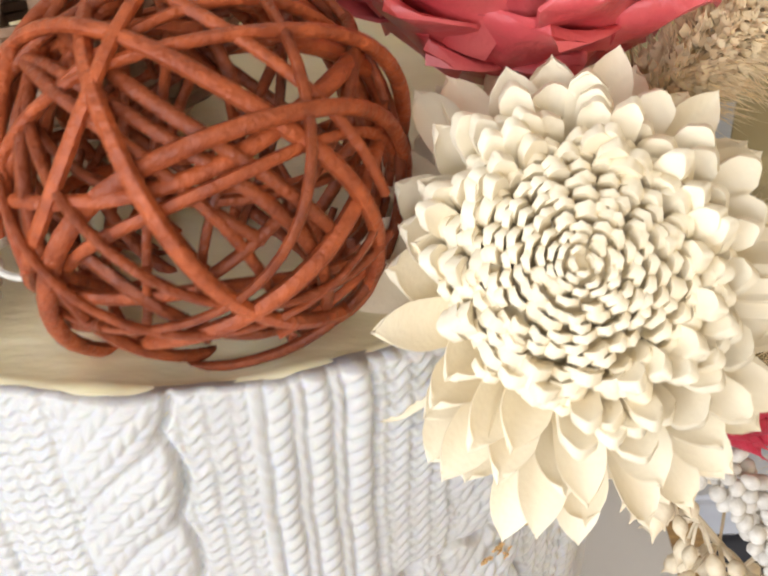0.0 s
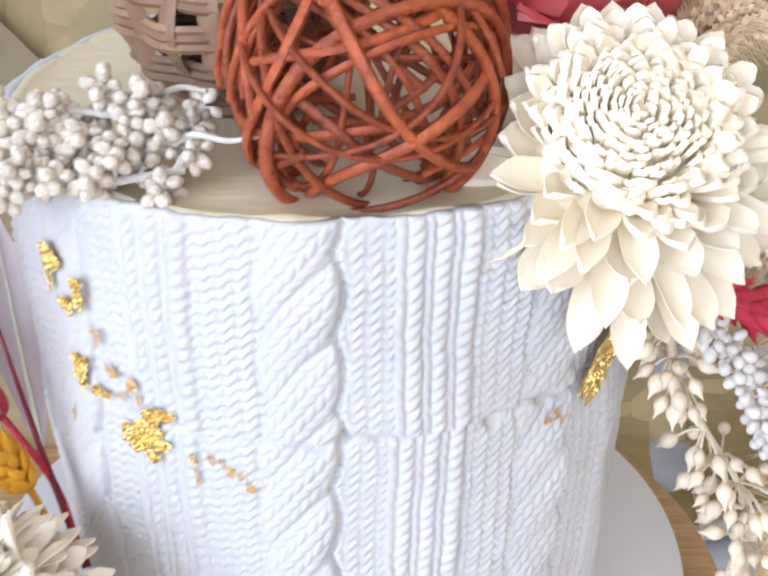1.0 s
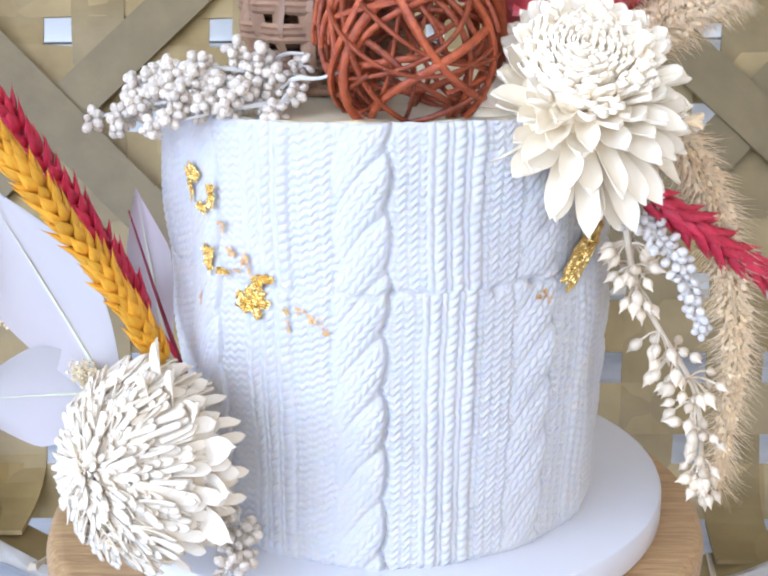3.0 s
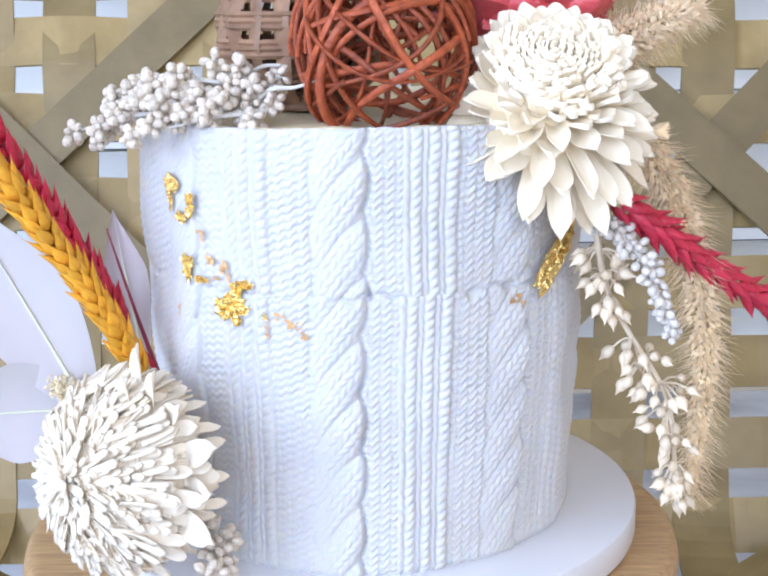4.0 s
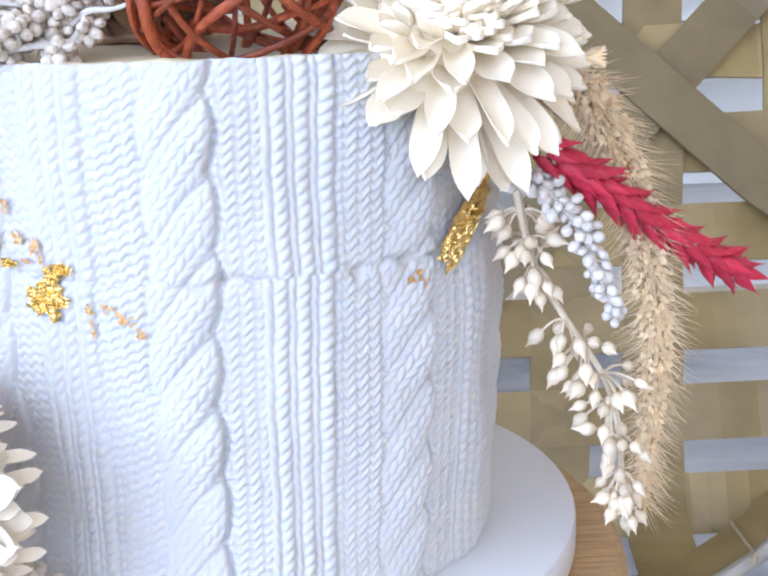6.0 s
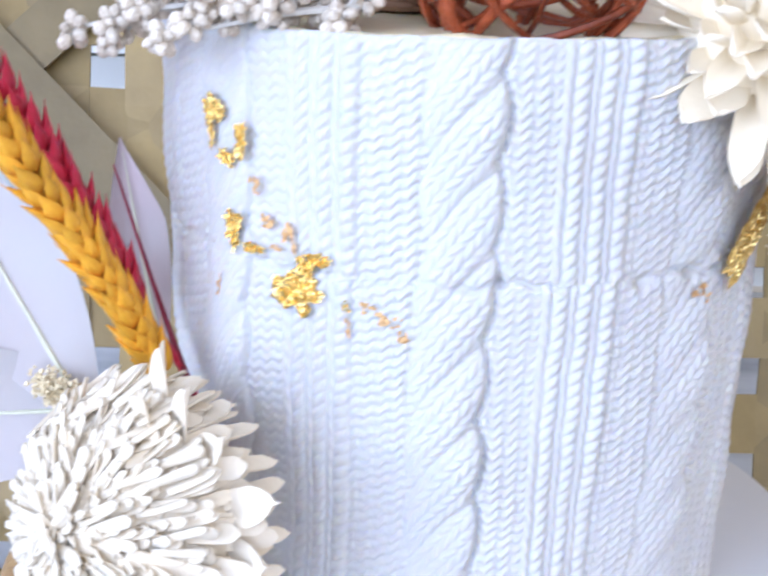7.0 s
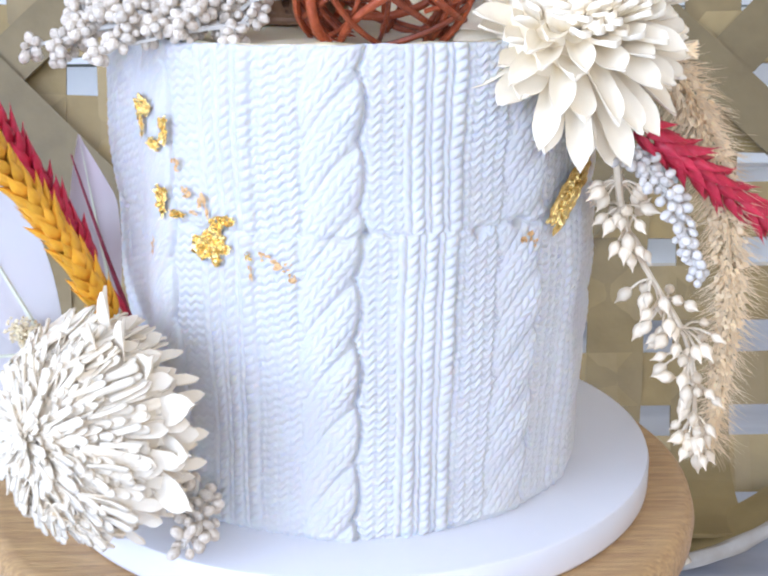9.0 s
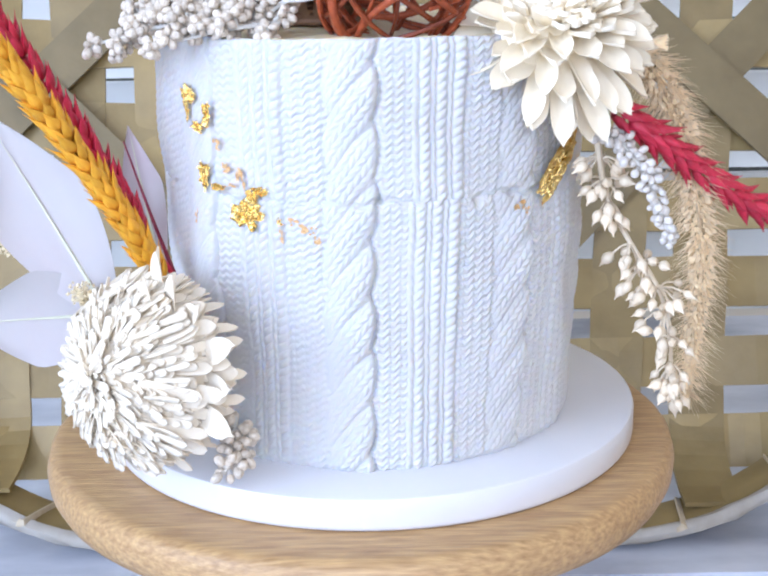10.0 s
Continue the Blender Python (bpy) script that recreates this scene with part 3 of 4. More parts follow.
# ---- flowers ----
def flower(name, at, normal, rings, material, label, core_r, core_h, nub_rows, spin=0.0, roll=0.12, seed=1, mess=6.0, lean=0.0, lean_to=180):
    rnd = random.Random(seed)
    ob = thing(name, frame_of(at, normal), label, "flower")
    for k, (count, r0, h, length, width, lift, cup, curl, tip) in enumerate(rings):
        meshes = [petal_mesh("petal", length * f, width * g, cup * c, curl + d, material, thick=0.0009 if lift < 25 else 0.0017, tip=tip, base=0.55, nl=10, ripple=0.07, seed=k * 7 + q)
                  for q, (f, g, c, d) in enumerate(((1, 1, 1, 0), (1 - mess * 0.010, 1.10, 0.6, 0.10), (1 + mess * 0.010, 0.94, 1.3, -0.10), (1 - mess * 0.020, 0.86, 1.2, 0.05)))]
        for i in range(count):
            a = 360 * (i + 0.5 * (k % 2)) / count + rnd.uniform(-5, 5) + spin
            up = lean * max(0.0, math.cos(radians(a - lean_to))) * (1 if lift < 45 else 0.3)
            m = pose(0, 0, 0, 0, 0, a) @ pose(r0, 0, h, 0, -(lift + up + rnd.uniform(-mess, mess)), 0) @ pose(0, 0, 0, rnd.uniform(-1, 1) * 180 * roll / 3, 0, rnd.uniform(-5, 5)) @ Matrix.Diagonal((1 - 0.006 * up, 1, 1, 1))
            part("petal", rnd.choice(meshes), ob, m)
    verts, faces = [], []
    nub = petal_mesh("nub", 1.0, 0.62, 0.10, 0.04, material, thick=0.24, tip=-1, base=0.7, nl=4, nw=2)
    nv, nf = [v.co.copy() for v in nub.vertices], [tuple(p.vertices) for p in nub.polygons]
    for row, (count, r, size, lift) in enumerate(nub_rows):
        for i in range(count):
            a = 360 * (i + 0.37 * row) / count + rnd.uniform(-6, 6)
            top = core_h * (1 - 0.10 * (r / core_r) ** 2)
            L = size * rnd.uniform(1.5, 2.0)
            m = pose(0, 0, 0, 0, 0, a) @ pose(r, 0, top - L * 0.72, 0, -(lift + rnd.uniform(-9, 9)), 0) @ pose(0, 0, 0, rnd.uniform(-12, 12), 0, 0) @ Matrix.Diagonal((L, size * rnd.uniform(1.2, 1.6), size * 1.5, 1))
            n0 = len(verts)
            verts += [m @ v for v in nv]
            faces += [tuple(n0 + q for q in f) for f in nf]
    v2, f2 = lathe([(core_r * 1.2, -0.004), (core_r * 1.75, core_h * 0.10), (core_r * 1.6, core_h * 0.32), (core_r * 1.3, core_h * 0.62), (core_r * 1.05, core_h * 0.80), (core_r * 0.6, core_h * 0.90), (0.0004, core_h * 0.95)], 28)
    n0 = len(verts)
    verts += [Vector(p) for p in v2]
    faces += [tuple(n0 + i for i in f) for f in f2]
    tagged(part("flower_core", mesh_of("flower_core", verts, faces, material), ob, None, "tight curled florets at the heart"), kind="stuff")
    return ob


DAHLIA = [  # count, radius, height, length, width, lift, cup, curl, tip
    (16, 0.008, 0.000, 0.0335, 0.0080, -40, 0.18, -0.06, 0.2),
    (18, 0.008, 0.003, 0.0325, 0.0078, -28, 0.20, -0.02, 0.2),
    (19, 0.008, 0.006, 0.0305, 0.0076, -15, 0.22, 0.02, 0.22),
    (20, 0.008, 0.0095, 0.0275, 0.0074, -2, 0.24, 0.04, 0.22),
    (18, 0.0085, 0.0125, 0.0250, 0.0072, 14, 0.24, 0.05, 0.22),
    (24, 0.0095, 0.0150, 0.0205, 0.0056, 29, 0.12, 0.05, -1),
    (27, 0.0105, 0.0165, 0.0178, 0.0048, 41, 0.12, 0.03, -1),
    (28, 0.0110, 0.0175, 0.0160, 0.0044, 51, 0.12, 0.0, -1),
    (28, 0.0112, 0.0185, 0.0148, 0.0042, 60, 0.12, 0.0, -1),
    (27, 0.0108, 0.0195, 0.0138, 0.0040, 68, 0.12, 0.0, -1),
]
flower("sola_flower", (0.0580, -0.0575, 0.1455), (0.02, -0.69, 0.76), DAHLIA, SOLA,
       "large ivory sola wood flower with layered petals at the cake's edge", 0.0105, 0.0335,
       [(33, 0.0147, 0.0037, 68), (30, 0.0133, 0.0037, 70), (28, 0.0119, 0.0036, 72), (26, 0.0104, 0.0036, 74), (24, 0.0091, 0.0035, 76), (21, 0.0078, 0.0034, 78), (18, 0.0066, 0.0033, 80), (16, 0.0055, 0.0031, 81), (13, 0.0044, 0.0029, 83), (10, 0.0033, 0.0026, 85), (7, 0.0022, 0.0024, 86), (4, 0.0011, 0.0022, 88)], 8, 0.25, 5, 7.0, 50.0, 200)


def pompon(name, at, normal, material, label, seed):
    """A deep dome of thatched blunt petals; the inner ones are one fine fringe."""
    rnd = random.Random(seed)
    ob = thing(name, frame_of(at, normal), label, "flower")
    verts, faces = [], []
    fine = [petal_mesh("fringe", 0.011 * f, 0.0024 * g, c, 0.12, material, thick=0.0006, tip=-1, base=0.6, nl=5, nw=2, ripple=0.1, seed=q)
            for q, (f, g, c) in enumerate(((1, 1, 0.12), (0.9, 1.2, 0.05), (1.05, 0.8, 0.2)))]
    fine = [([v.co.copy() for v in me.vertices], [tuple(p.vertices) for p in me.polygons]) for me in fine]
    for k in range(17):
        phi = 9 + 6.5 * k
        sn, cs = math.sin(radians(phi)), math.cos(radians(phi))
        outer_ring = phi > 82
        count = max(8, int(0.19 * sn / (0.0033 if outer_ring else 0.0017)))
        grow = max(0.0, (phi - 58) / 60)
        meshes = [petal_mesh("petal", (0.019 + 0.007 * grow) * f, (0.0029 + 0.0016 * grow) * g, c, d, material, thick=0.0007, tip=-1, base=0.7, nl=6, nw=2, ripple=0.1, seed=40 + k * 5 + q)
                  for q, (f, g, c, d) in enumerate(((1, 1, 0.12, -0.04), (0.92, 1.2, 0.05, 0.10), (1.08, 0.85, 0.2, -0.14)))] if outer_ring else []
        for i in range(count):
            a = 360 * (i + 0.5 * (k % 2)) / count + rnd.uniform(-6, 6)
            psi = min(phi + 60 + rnd.uniform(-13, 13), 152)
            reach = 0.0318 * (1 + rnd.uniform(-0.12, 0.07)) + 0.002 * grow
            L = 0.011 if not outer_ring else 0.019 + 0.007 * grow
            tip_r, tip_z = reach * sn, reach * 0.86 * cs
            m = pose(0, 0, 0, 0, 0, a) @ pose(tip_r - L * math.sin(radians(psi)), 0, tip_z - L * math.cos(radians(psi)), 0, psi - 90, 0) @ pose(0, 0, 0, rnd.uniform(-28, 28), 0, rnd.uniform(-12, 12))
            if outer_ring:
                part("petal", rnd.choice(meshes), ob, m)
            else:
                v, f = rnd.choice(fine)
                n0 = len(verts)
                verts += [m @ p for p in v]
                faces += [tuple(n0 + q for q in g) for g in f]
    v2, f2 = lathe([(0.006, -0.014), (0.021, -0.011), (0.0288, 0.001), (0.0264, 0.0120), (0.0178, 0.0208), (0.0086, 0.0243), (0.0015, 0.0215)], 28)
    n0 = len(verts)
    verts += [Vector(p) for p in v2]
    faces += [tuple(n0 + i for i in f) for f in f2]
    tall = [petal_mesh("petal", 0.033 * f, 0.0085, 0.12, 0.05, material, thick=0.0008, tip=0.4, base=0.5, nl=8, nw=2, ripple=0.08, seed=q) for q, f in enumerate((1.0, 0.85))]
    for a, lift, q in ((60, 16, 0), (72, 30, 1), (80, 12, 0), (46, 6, 1), (24, -6, 0), (5, -10, 1), (-14, -8, 0)):
        part("petal", tall[q], ob, pose(0, 0, 0, 0, 0, a) @ pose(0.012, 0, 0.001, 0, -lift, 0))
    tagged(part("fringe", mesh_of("fringe", verts, faces, material), ob, None, "fine blunt fringe of the flower's dome"), kind="stuff")
    return ob


pompon("chrysanthemum", (-0.0735, -0.0775, 0.0390), (-0.72, -0.66, 0.20), SOLA_WHITE,
       "white many-petalled sola chrysanthemum resting on the board beside the cake", 9)


# ---- red pod behind the large flower ----
def red_pod():
    rnd = random.Random(4)
    c = Vector((0.056, -0.011, 0.1855))
    ob = thing("red_pod_flower", frame_of(c, (0.05, -0.25, 1)), "deep red dried pod flower with thick overlapping scales", "flower")
    body = [(0.004, -0.026), (0.017, -0.022), (0.026, -0.010), (0.028, 0.002), (0.024, 0.014), (0.014, 0.022), (0.003, 0.024)]
    part("pod_heart", mesh_of("pod_heart", *lathe(body, 40), POD), ob)
    for row, (z, r, count, lift, L) in enumerate(((-0.020, 0.016, 8, 52, 0.022), (-0.013, 0.0235, 9, 66, 0.023), (-0.004, 0.0275, 9, 80, 0.022), (0.004, 0.0275, 9, 95, 0.02), (0.012, 0.024, 8, 112, 0.018))):
        me = [petal_mesh("scale", L * f, 0.0205 * g, -0.16, 0.10, POD, thick=0.0018, tip=0.45, base=0.6, ripple=0.11, seed=row * 5 + q) for q, (f, g) in enumerate(((1, 1), (0.9, 1.1)))]
        for i in range(count):
            a = 360 * (i + 0.5 * (row % 2)) / count + rnd.uniform(-8, 8)
            part("scale", rnd.choice(me), ob, pose(0, 0, 0, 0, 0, a) @ pose(r + 0.0012, 0, z, 0, -lift + rnd.uniform(-5, 5), 0) @ pose(0, 0, 0, rnd.uniform(170, 190), 0, 0))
    return ob


red_pod()


# ---- berries ----
def berry_mesh(r, material, point=0.0):
    prof = []
    for i in range(7):
        a = math.pi * i / 6
        prof.append((max(r * math.sin(a), 0.02 * r), -r * 1.08 * math.cos(a) + (point * r * (i / 6) ** 6)))
    v, f = lathe(prof, 9)
    return mesh_of("berry", v, f, material)


def berry_spray(name, label, stems, count, size, material, seed, spread=0.005, point=0.0, category="dried berries", bunch=0):
    """Stems (lists of points) with berries clustered along them on short stalks."""
    rnd = random.Random(seed)
    base = Vector(stems[0][0])
    ob = thing(name, base, label, category)
    big, small = berry_mesh(size, material, point), berry_mesh(size * 0.8, material, point)
    sv, sf = [], []
    for st in stems:
        pts = spline(st, 20)
        tube([p - base for p in (pts[4:] if bunch else pts)], lambda s: 0.0010 - 0.0005 * s, 5, verts=sv, faces=sf)
        placed, heads = [], []
        tries = 0
        while len(placed) < count and tries < count * 30:
            tries += 1
            s = rnd.uniform(0.20 if bunch else 0.12, 1.0)
            p = pts[int(s * 20)]
            d = Vector((rnd.gauss(0, 1), rnd.gauss(0, 1), rnd.gauss(0, 1))).normalized()
            if bunch:
                if tries > len(heads) * bunch * 5:
                    p = p if heads else pts[-1]
                    heads.append(p + d * spread * rnd.uniform(0.5, 0.9))
                    tube([p - base, (p - base).lerp(heads[-1] - base, 0.5) + Vector((0, 0, 0.0012)), heads[-1] - base], 0.00065, 5, verts=sv, faces=sf)
                p = heads[-1]
            q = p + d * size * rnd.uniform(1.2, 2.1) if bunch else p + d * spread * rnd.uniform(0.35, 1.0) * (1.1 - 0.35 * s)
            if any((q - o).length < size * 1.55 for o in placed):
                continue
            placed.append(q)
            tube([p - base, (p - base).lerp(q - base, 0.6) + Vector((0, 0, 0.0006)), q - base], 0.00035, 4, verts=sv, faces=sf)
            m = frame_of(q - base, d + Vector((0, 0, -0.3))) @ Matrix.Diagonal((rnd.uniform(0.85, 1.1), rnd.uniform(0.85, 1.1), rnd.uniform(0.95, 1.3), 1))
            part("berry", rnd.choice((big, big, small)), ob, m)
    part("stalk", mesh_of("stalk", sv, sf, TWIG_WHITE), ob)
    return ob


berry_spray("berry_spray", "whitewashed dried berry spray lying over the cake's top edge",
            [[(-0.018, -0.052, 0.1530), (-0.040, -0.056, 0.1530), (-0.062, -0.060, 0.1505)],
             [(-0.020, -0.050, 0.1550), (-0.040, -0.052, 0.1590), (-0.062, -0.050, 0.1615)],
             [(-0.045, -0.055, 0.1520), (-0.068, -0.052, 0.1500), (-0.090, -0.041, 0.1440)],
             [(-0.020, -0.057, 0.1510), (-0.042, -0.064, 0.1500), (-0.066, -0.062, 0.1450)],
             [(-0.040, -0.054, 0.1560), (-0.060, -0.052, 0.1580), (-0.080, -0.044, 0.1525)]],
            84, 0.00165, BERRY, 21, 0.0068, bunch=9)
twig = thing("white_twig", (-0.030, -0.056, 0.1560), "forked whitewashed twig end over the willow ball", "twig")
part("branch", mesh_of("branch", *tube([p - Vector((-0.030, -0.056, 0.1560)) for p in spline([(-0.034, -0.054, 0.1520), (-0.027, -0.058, 0.1575), (-0.019, -0.064, 0.1585), (-0.0115, -0.068, 0.1612)], 14)], lambda s: 0.0010 - 0.0006 * s, 6), TWIG_WHITE), twig)
part("branch", mesh_of("branch", *tube([p - Vector((-0.030, -0.056, 0.1560)) for p in spline([(-0.036, -0.046, 0.1610), (-0.030, -0.048, 0.1640), (-0.024, -0.052, 0.1645)], 10)], lambda s: 0.0009 - 0.0004 * s, 6), TWIG_WHITE), twig)
berry_spray("berry_tuft", "small tuft of beige dried berries on the white board", [[(-0.0470, -0.080, 0.0230), (-0.0475, -0.086, 0.0150), (-0.0500, -0.092, 0.0075)], [(-0.0450, -0.081, 0.0180), (-0.0455, -0.088, 0.0100)]],
            26, 0.0018, BERRY, 5, 0.0056)
berry_spray("bead_strand", "hanging strand of small white bead-like dried berries", [[(0.072, -0.058, 0.1160), (0.082, -0.057, 0.1110), (0.0925, -0.056, 0.0990), (0.0985, -0.055, 0.0850), (0.1030, -0.054, 0.0740)]],
            95, 0.00155, BERRY_WHITE, 6, 0.0044)


# ---- hanging branch with pointed buds ----
def bud_mesh():
    prof = [(0.0002, 0.0), (0.0010, 0.0006), (0.0017, 0.0016), (0.0020, 0.0028), (0.0017, 0.0040), (0.0009, 0.0050), (0.0004, 0.0060), (0.00008, 0.0072)]
    return mesh_of("bud", *lathe(prof, 10), BUD)


def bud_branch():
    rnd = random.Random(8)
    base = Vector((0.0765, -0.052, 0.112))
    ob = thing("bud_branch", base, "drooping cream-tan dried branch with pointed round buds", "dried branch")
    me = bud_mesh()
    main = spline([(0.0765, -0.052, 0.112), (0.080, -0.044, 0.096), (0.0840, -0.042, 0.084), (0.0918, -0.040, 0.0703), (0.1030, -0.040, 0.052), (0.1075, -0.040, 0.0334), (0.1085, -0.040, 0.0164)], 40)
    sv, sf = [], []
    tube([p - base for p in main], lambda s: 0.0013 - 0.0007 * s, 6, verts=sv, faces=sf)
    for s0, n, reach in ((0.10, 9, 0.008), (0.20, 9, 0.009), (0.30, 8, 0.008), (0.52, 6, 0.008), (0.58, 9, 0.012), (0.66, 10, 0.012), (0.74, 9, 0.010), (0.84, 7, 0.008), (0.93, 8, 0.008), (1.0, 9, 0.007)):
        p = main[int(s0 * 40)]
        for i in range(n):
            d = Vector((rnd.gauss(-0.25, 0.8), rnd.gauss(-0.2, 0.8), rnd.gauss(-0.5, 0.6))).normalized()
            L = reach * rnd.uniform(0.5, 1.0)
            q = p + d * L
            mid = p.lerp(q, 0.5) + Vector((0, 0, 0.001))
            tube([x - base for x in spline([p, mid, q], 5)], 0.00042, 4, verts=sv, faces=sf)
            k = rnd.uniform(0.75, 1.1)
            part("bud", me, ob, frame_of(q - base, d + Vector((0, 0, -0.4))) @ Matrix.Diagonal((k, k, k, 1)))
    part("stalk", mesh_of("stalk", sv, sf, BUD), ob)


bud_branch()


# ---- bristly foxtail grasses ----
def foxtail(label, path, radius, seeds, hairs, hair_len, seed):
    rnd = random.Random(seed)
    base = Vector(path[0])
    ob = thing("foxtail_grass", base, label, "dried grass")
    pts = spline(path, 60)
    part("stalk", mesh_of("stalk", *tube([p - base for p in pts], 0.0008, 5), GRASS), ob)
    v, f, hv, hf = [], [], [], []
    unit = [(0, 0, -1), (0.9, 0, 0), (-0.45, 0.78, 0), (-0.45, -0.78, 0), (0, 0, 1.1)]
    for i in range(seeds):
        s = rnd.uniform(0.02, 1.0)
        k = min(int(s * 60), 59)
        p = pts[k].lerp(pts[k + 1], s * 60 - k)
        t = (pts[k + 1] - pts[k]).normalized()
        d = Vector((rnd.gauss(0, 1), rnd.gauss(0, 1), rnd.gauss(0, 1)))
        d = (d - t * d.dot(t)).normalized()
        R = radius * math.sin(math.pi * min(1, 0.12 + 0.88 * s) ** 0.9) ** 0.5
        q = p + d * R * rnd.uniform(0.45, 1.0)
        m = frame_of(q - base, d + t * 0.9)
        n0 = len(v)
        z = rnd.uniform(0.0009, 0.0013)
        v += [m @ (Vector(u) * z) for u in unit]
        f += [(n0, n0 + 2, n0 + 1), (n0, n0 + 3, n0 + 2), (n0, n0 + 1, n0 + 3), (n0 + 4, n0 + 1, n0 + 2), (n0 + 4, n0 + 2, n0 + 3), (n0 + 4, n0 + 3, n0 + 1)]
        if i < hairs:
            L = hair_len * rnd.uniform(0.5, 1.1)
            e = (d + t * rnd.uniform(0.2, 0.9) + Vector((rnd.gauss(0, .15), rnd.gauss(0, .15), rnd.gauss(0, .15)))).normalized()
            side = e.orthogonal().normalized() * 0.00016
            s2 = e.cross(side)
            a, b = q - base, q - base + e * L + Vector((0, 0, -0.12 * L))
            n0 = len(hv)
            hv += [a + side, a - side * 0.5 + s2 * 0.9, a - side * 0.5 - s2 * 0.9, b]
            hf += [(n0, n0 + 1, n0 + 3), (n0 + 1, n0 + 2, n0 + 3), (n0 + 2, n0, n0 + 3)]
    tagged(part("seed_head", mesh_of("seed_head", v, f, GRASS), ob), kind="stuff")
    tagged(part("bristles", mesh_of("bristles", hv, hf, HAIR), ob, None, "fine pale bristles"), kind="stuff")


foxtail("bristly straw-coloured foxtail grass arching down beside the cake",
        [(0.080, -0.034, 0.140), (0.0960, -0.033, 0.134), (0.1040, -0.033, 0.1211), (0.1110, -0.033, 0.1037), (0.1165, -0.033, 0.0825), (0.1190, -0.033, 0.0589), (0.1178, -0.033, 0.0347), (0.1160, -0.033, 0.010)], 0.0058, 1900, 1900, 0.0105, 31)
foxtail("bristly beige foxtail grass rising beside the red pod",
        [(0.074, -0.030, 0.158), (0.0860, -0.026, 0.168), (0.0990, -0.024, 0.1745), (0.116, -0.022, 0.180)], 0.0075, 1500, 1500, 0.0090, 32)


# ---- dyed wheat ears ----
def wheat(label, path, material, stem_path, rows, seed, size=1.0, plump=1.15, flare=0.55):
    rnd = random.Random(seed)
    base = Vector(path[0])
    ob = thing("wheat_ear", base, label, "wheat")
    grains = []
    for q in range(3):
        prof = [(0.0003, 0.0), (0.0014, 0.0012), (0.0019, 0.0030), (0.0017, 0.0052), (0.0011, 0.0070), (0.0006, 0.0084), (0.00022, 0.0098), (0.00006, 0.0104 + 0.0008 * q)]
        v, f = lathe(prof, 8)
        grains.append(mesh_of("grain", [(x * plump * size, y * 0.58 * plump * size, z * size) for x, y, z in v], f, material))
    pts = spline(path, rows)
    for k in range(rows):
        t = (pts[k + 1] - pts[k]).normalized()
        for i in range(6):
            a = 2 * math.pi * (i + 0.5 * (k % 2)) / 6 + rnd.uniform(-0.2, 0.2)
            o = t.orthogonal().normalized()
            d = (o * math.cos(a) + t.cross(o) * math.sin(a))
            m = frame_of(pts[k] - base + d * 0.0018 * size, t + d * rnd.uniform(0.25, flare), d)
            g = rnd.uniform(0.85, 1.08)
            part("grain", rnd.choice(grains), ob, m @ Matrix.Diagonal((g, g, g, 1)))
    if stem_path:
        part("stem", mesh_of("stem", *tube([p - base for p in spline(stem_path, 16)], 0.0010, 6), material), ob)


wheat("yellow-orange dyed wheat ear rising behind the white flower", [(-0.0745, -0.0480, 0.0630), (-0.0835, -0.055, 0.0850), (-0.0950, -0.062, 0.1075), (-0.1080, -0.070, 0.1310), (-0.1200, -0.076, 0.150)], WHEAT_Y,
      [(-0.0640, -0.0560, 0.040), (-0.0705, -0.0500, 0.054), (-0.0745, -0.0480, 0.0630)], 26, 3)
wheat("crimson dyed wheat ear behind the yellow one", [(-0.0820, -0.0360, 0.0760), (-0.0895, -0.041, 0.0940), (-0.1000, -0.045, 0.1130), (-0.1125, -0.048, 0.1350), (-0.1255, -0.050, 0.156)], WHEAT_R,
      [(-0.0620, -0.0560, 0.046), (-0.0690, -0.0440, 0.060), (-0.0820, -0.0360, 0.0760)], 21, 4, 1.0, 1.1, 0.75)
wheat("crimson dyed wheat ear reaching out beside the foxtail", [(0.0815, -0.0590, 0.1205), (0.0975, -0.050, 0.1100), (0.1145, -0.038, 0.0970), (0.1325, -0.026, 0.0840), (0.1485, -0.016, 0.0735)], WHEAT_R,
      [(0.066, -0.052, 0.130), (0.076, -0.060, 0.1260), (0.0815, -0.0590, 0.1205)], 17, 5, 1.0, 1.0, 0.85)


# ---- pale leaves ----
def leaf(label, base, tip, width, facing, material, bow=0.12, seed=0, tipness=0.7):
    base, tip = Vector(base), Vector(tip)
    L = (tip - base).length
    x = (tip - base).normalized()
    z = Vector(facing)
    z = (z - x * z.dot(x)).normalized()
    y = z.cross(x)
    m = Matrix((x, y, z)).transposed().to_4x4()
    m.translation = base
    ob = thing("pale_leaf", m, label, "leaf")
    blade = part("blade", petal_mesh("blade", L, width, bow, 0.06, material, thick=0.0004, tip=tipness, base=0.12, nl=22, nw=10, ripple=0.05, seed=seed), ob)
    part("midrib", mesh_of("midrib", *tube([Vector((L * s / 12 * 0.93, 0, 0.06 * L * (s / 12) ** 2 + 0.0002)) for s in range(13)], lambda s: 0.0009 * (1.1 - s), 5), LEAF_RIB), blade, None, "cream raised midrib")
    return ob


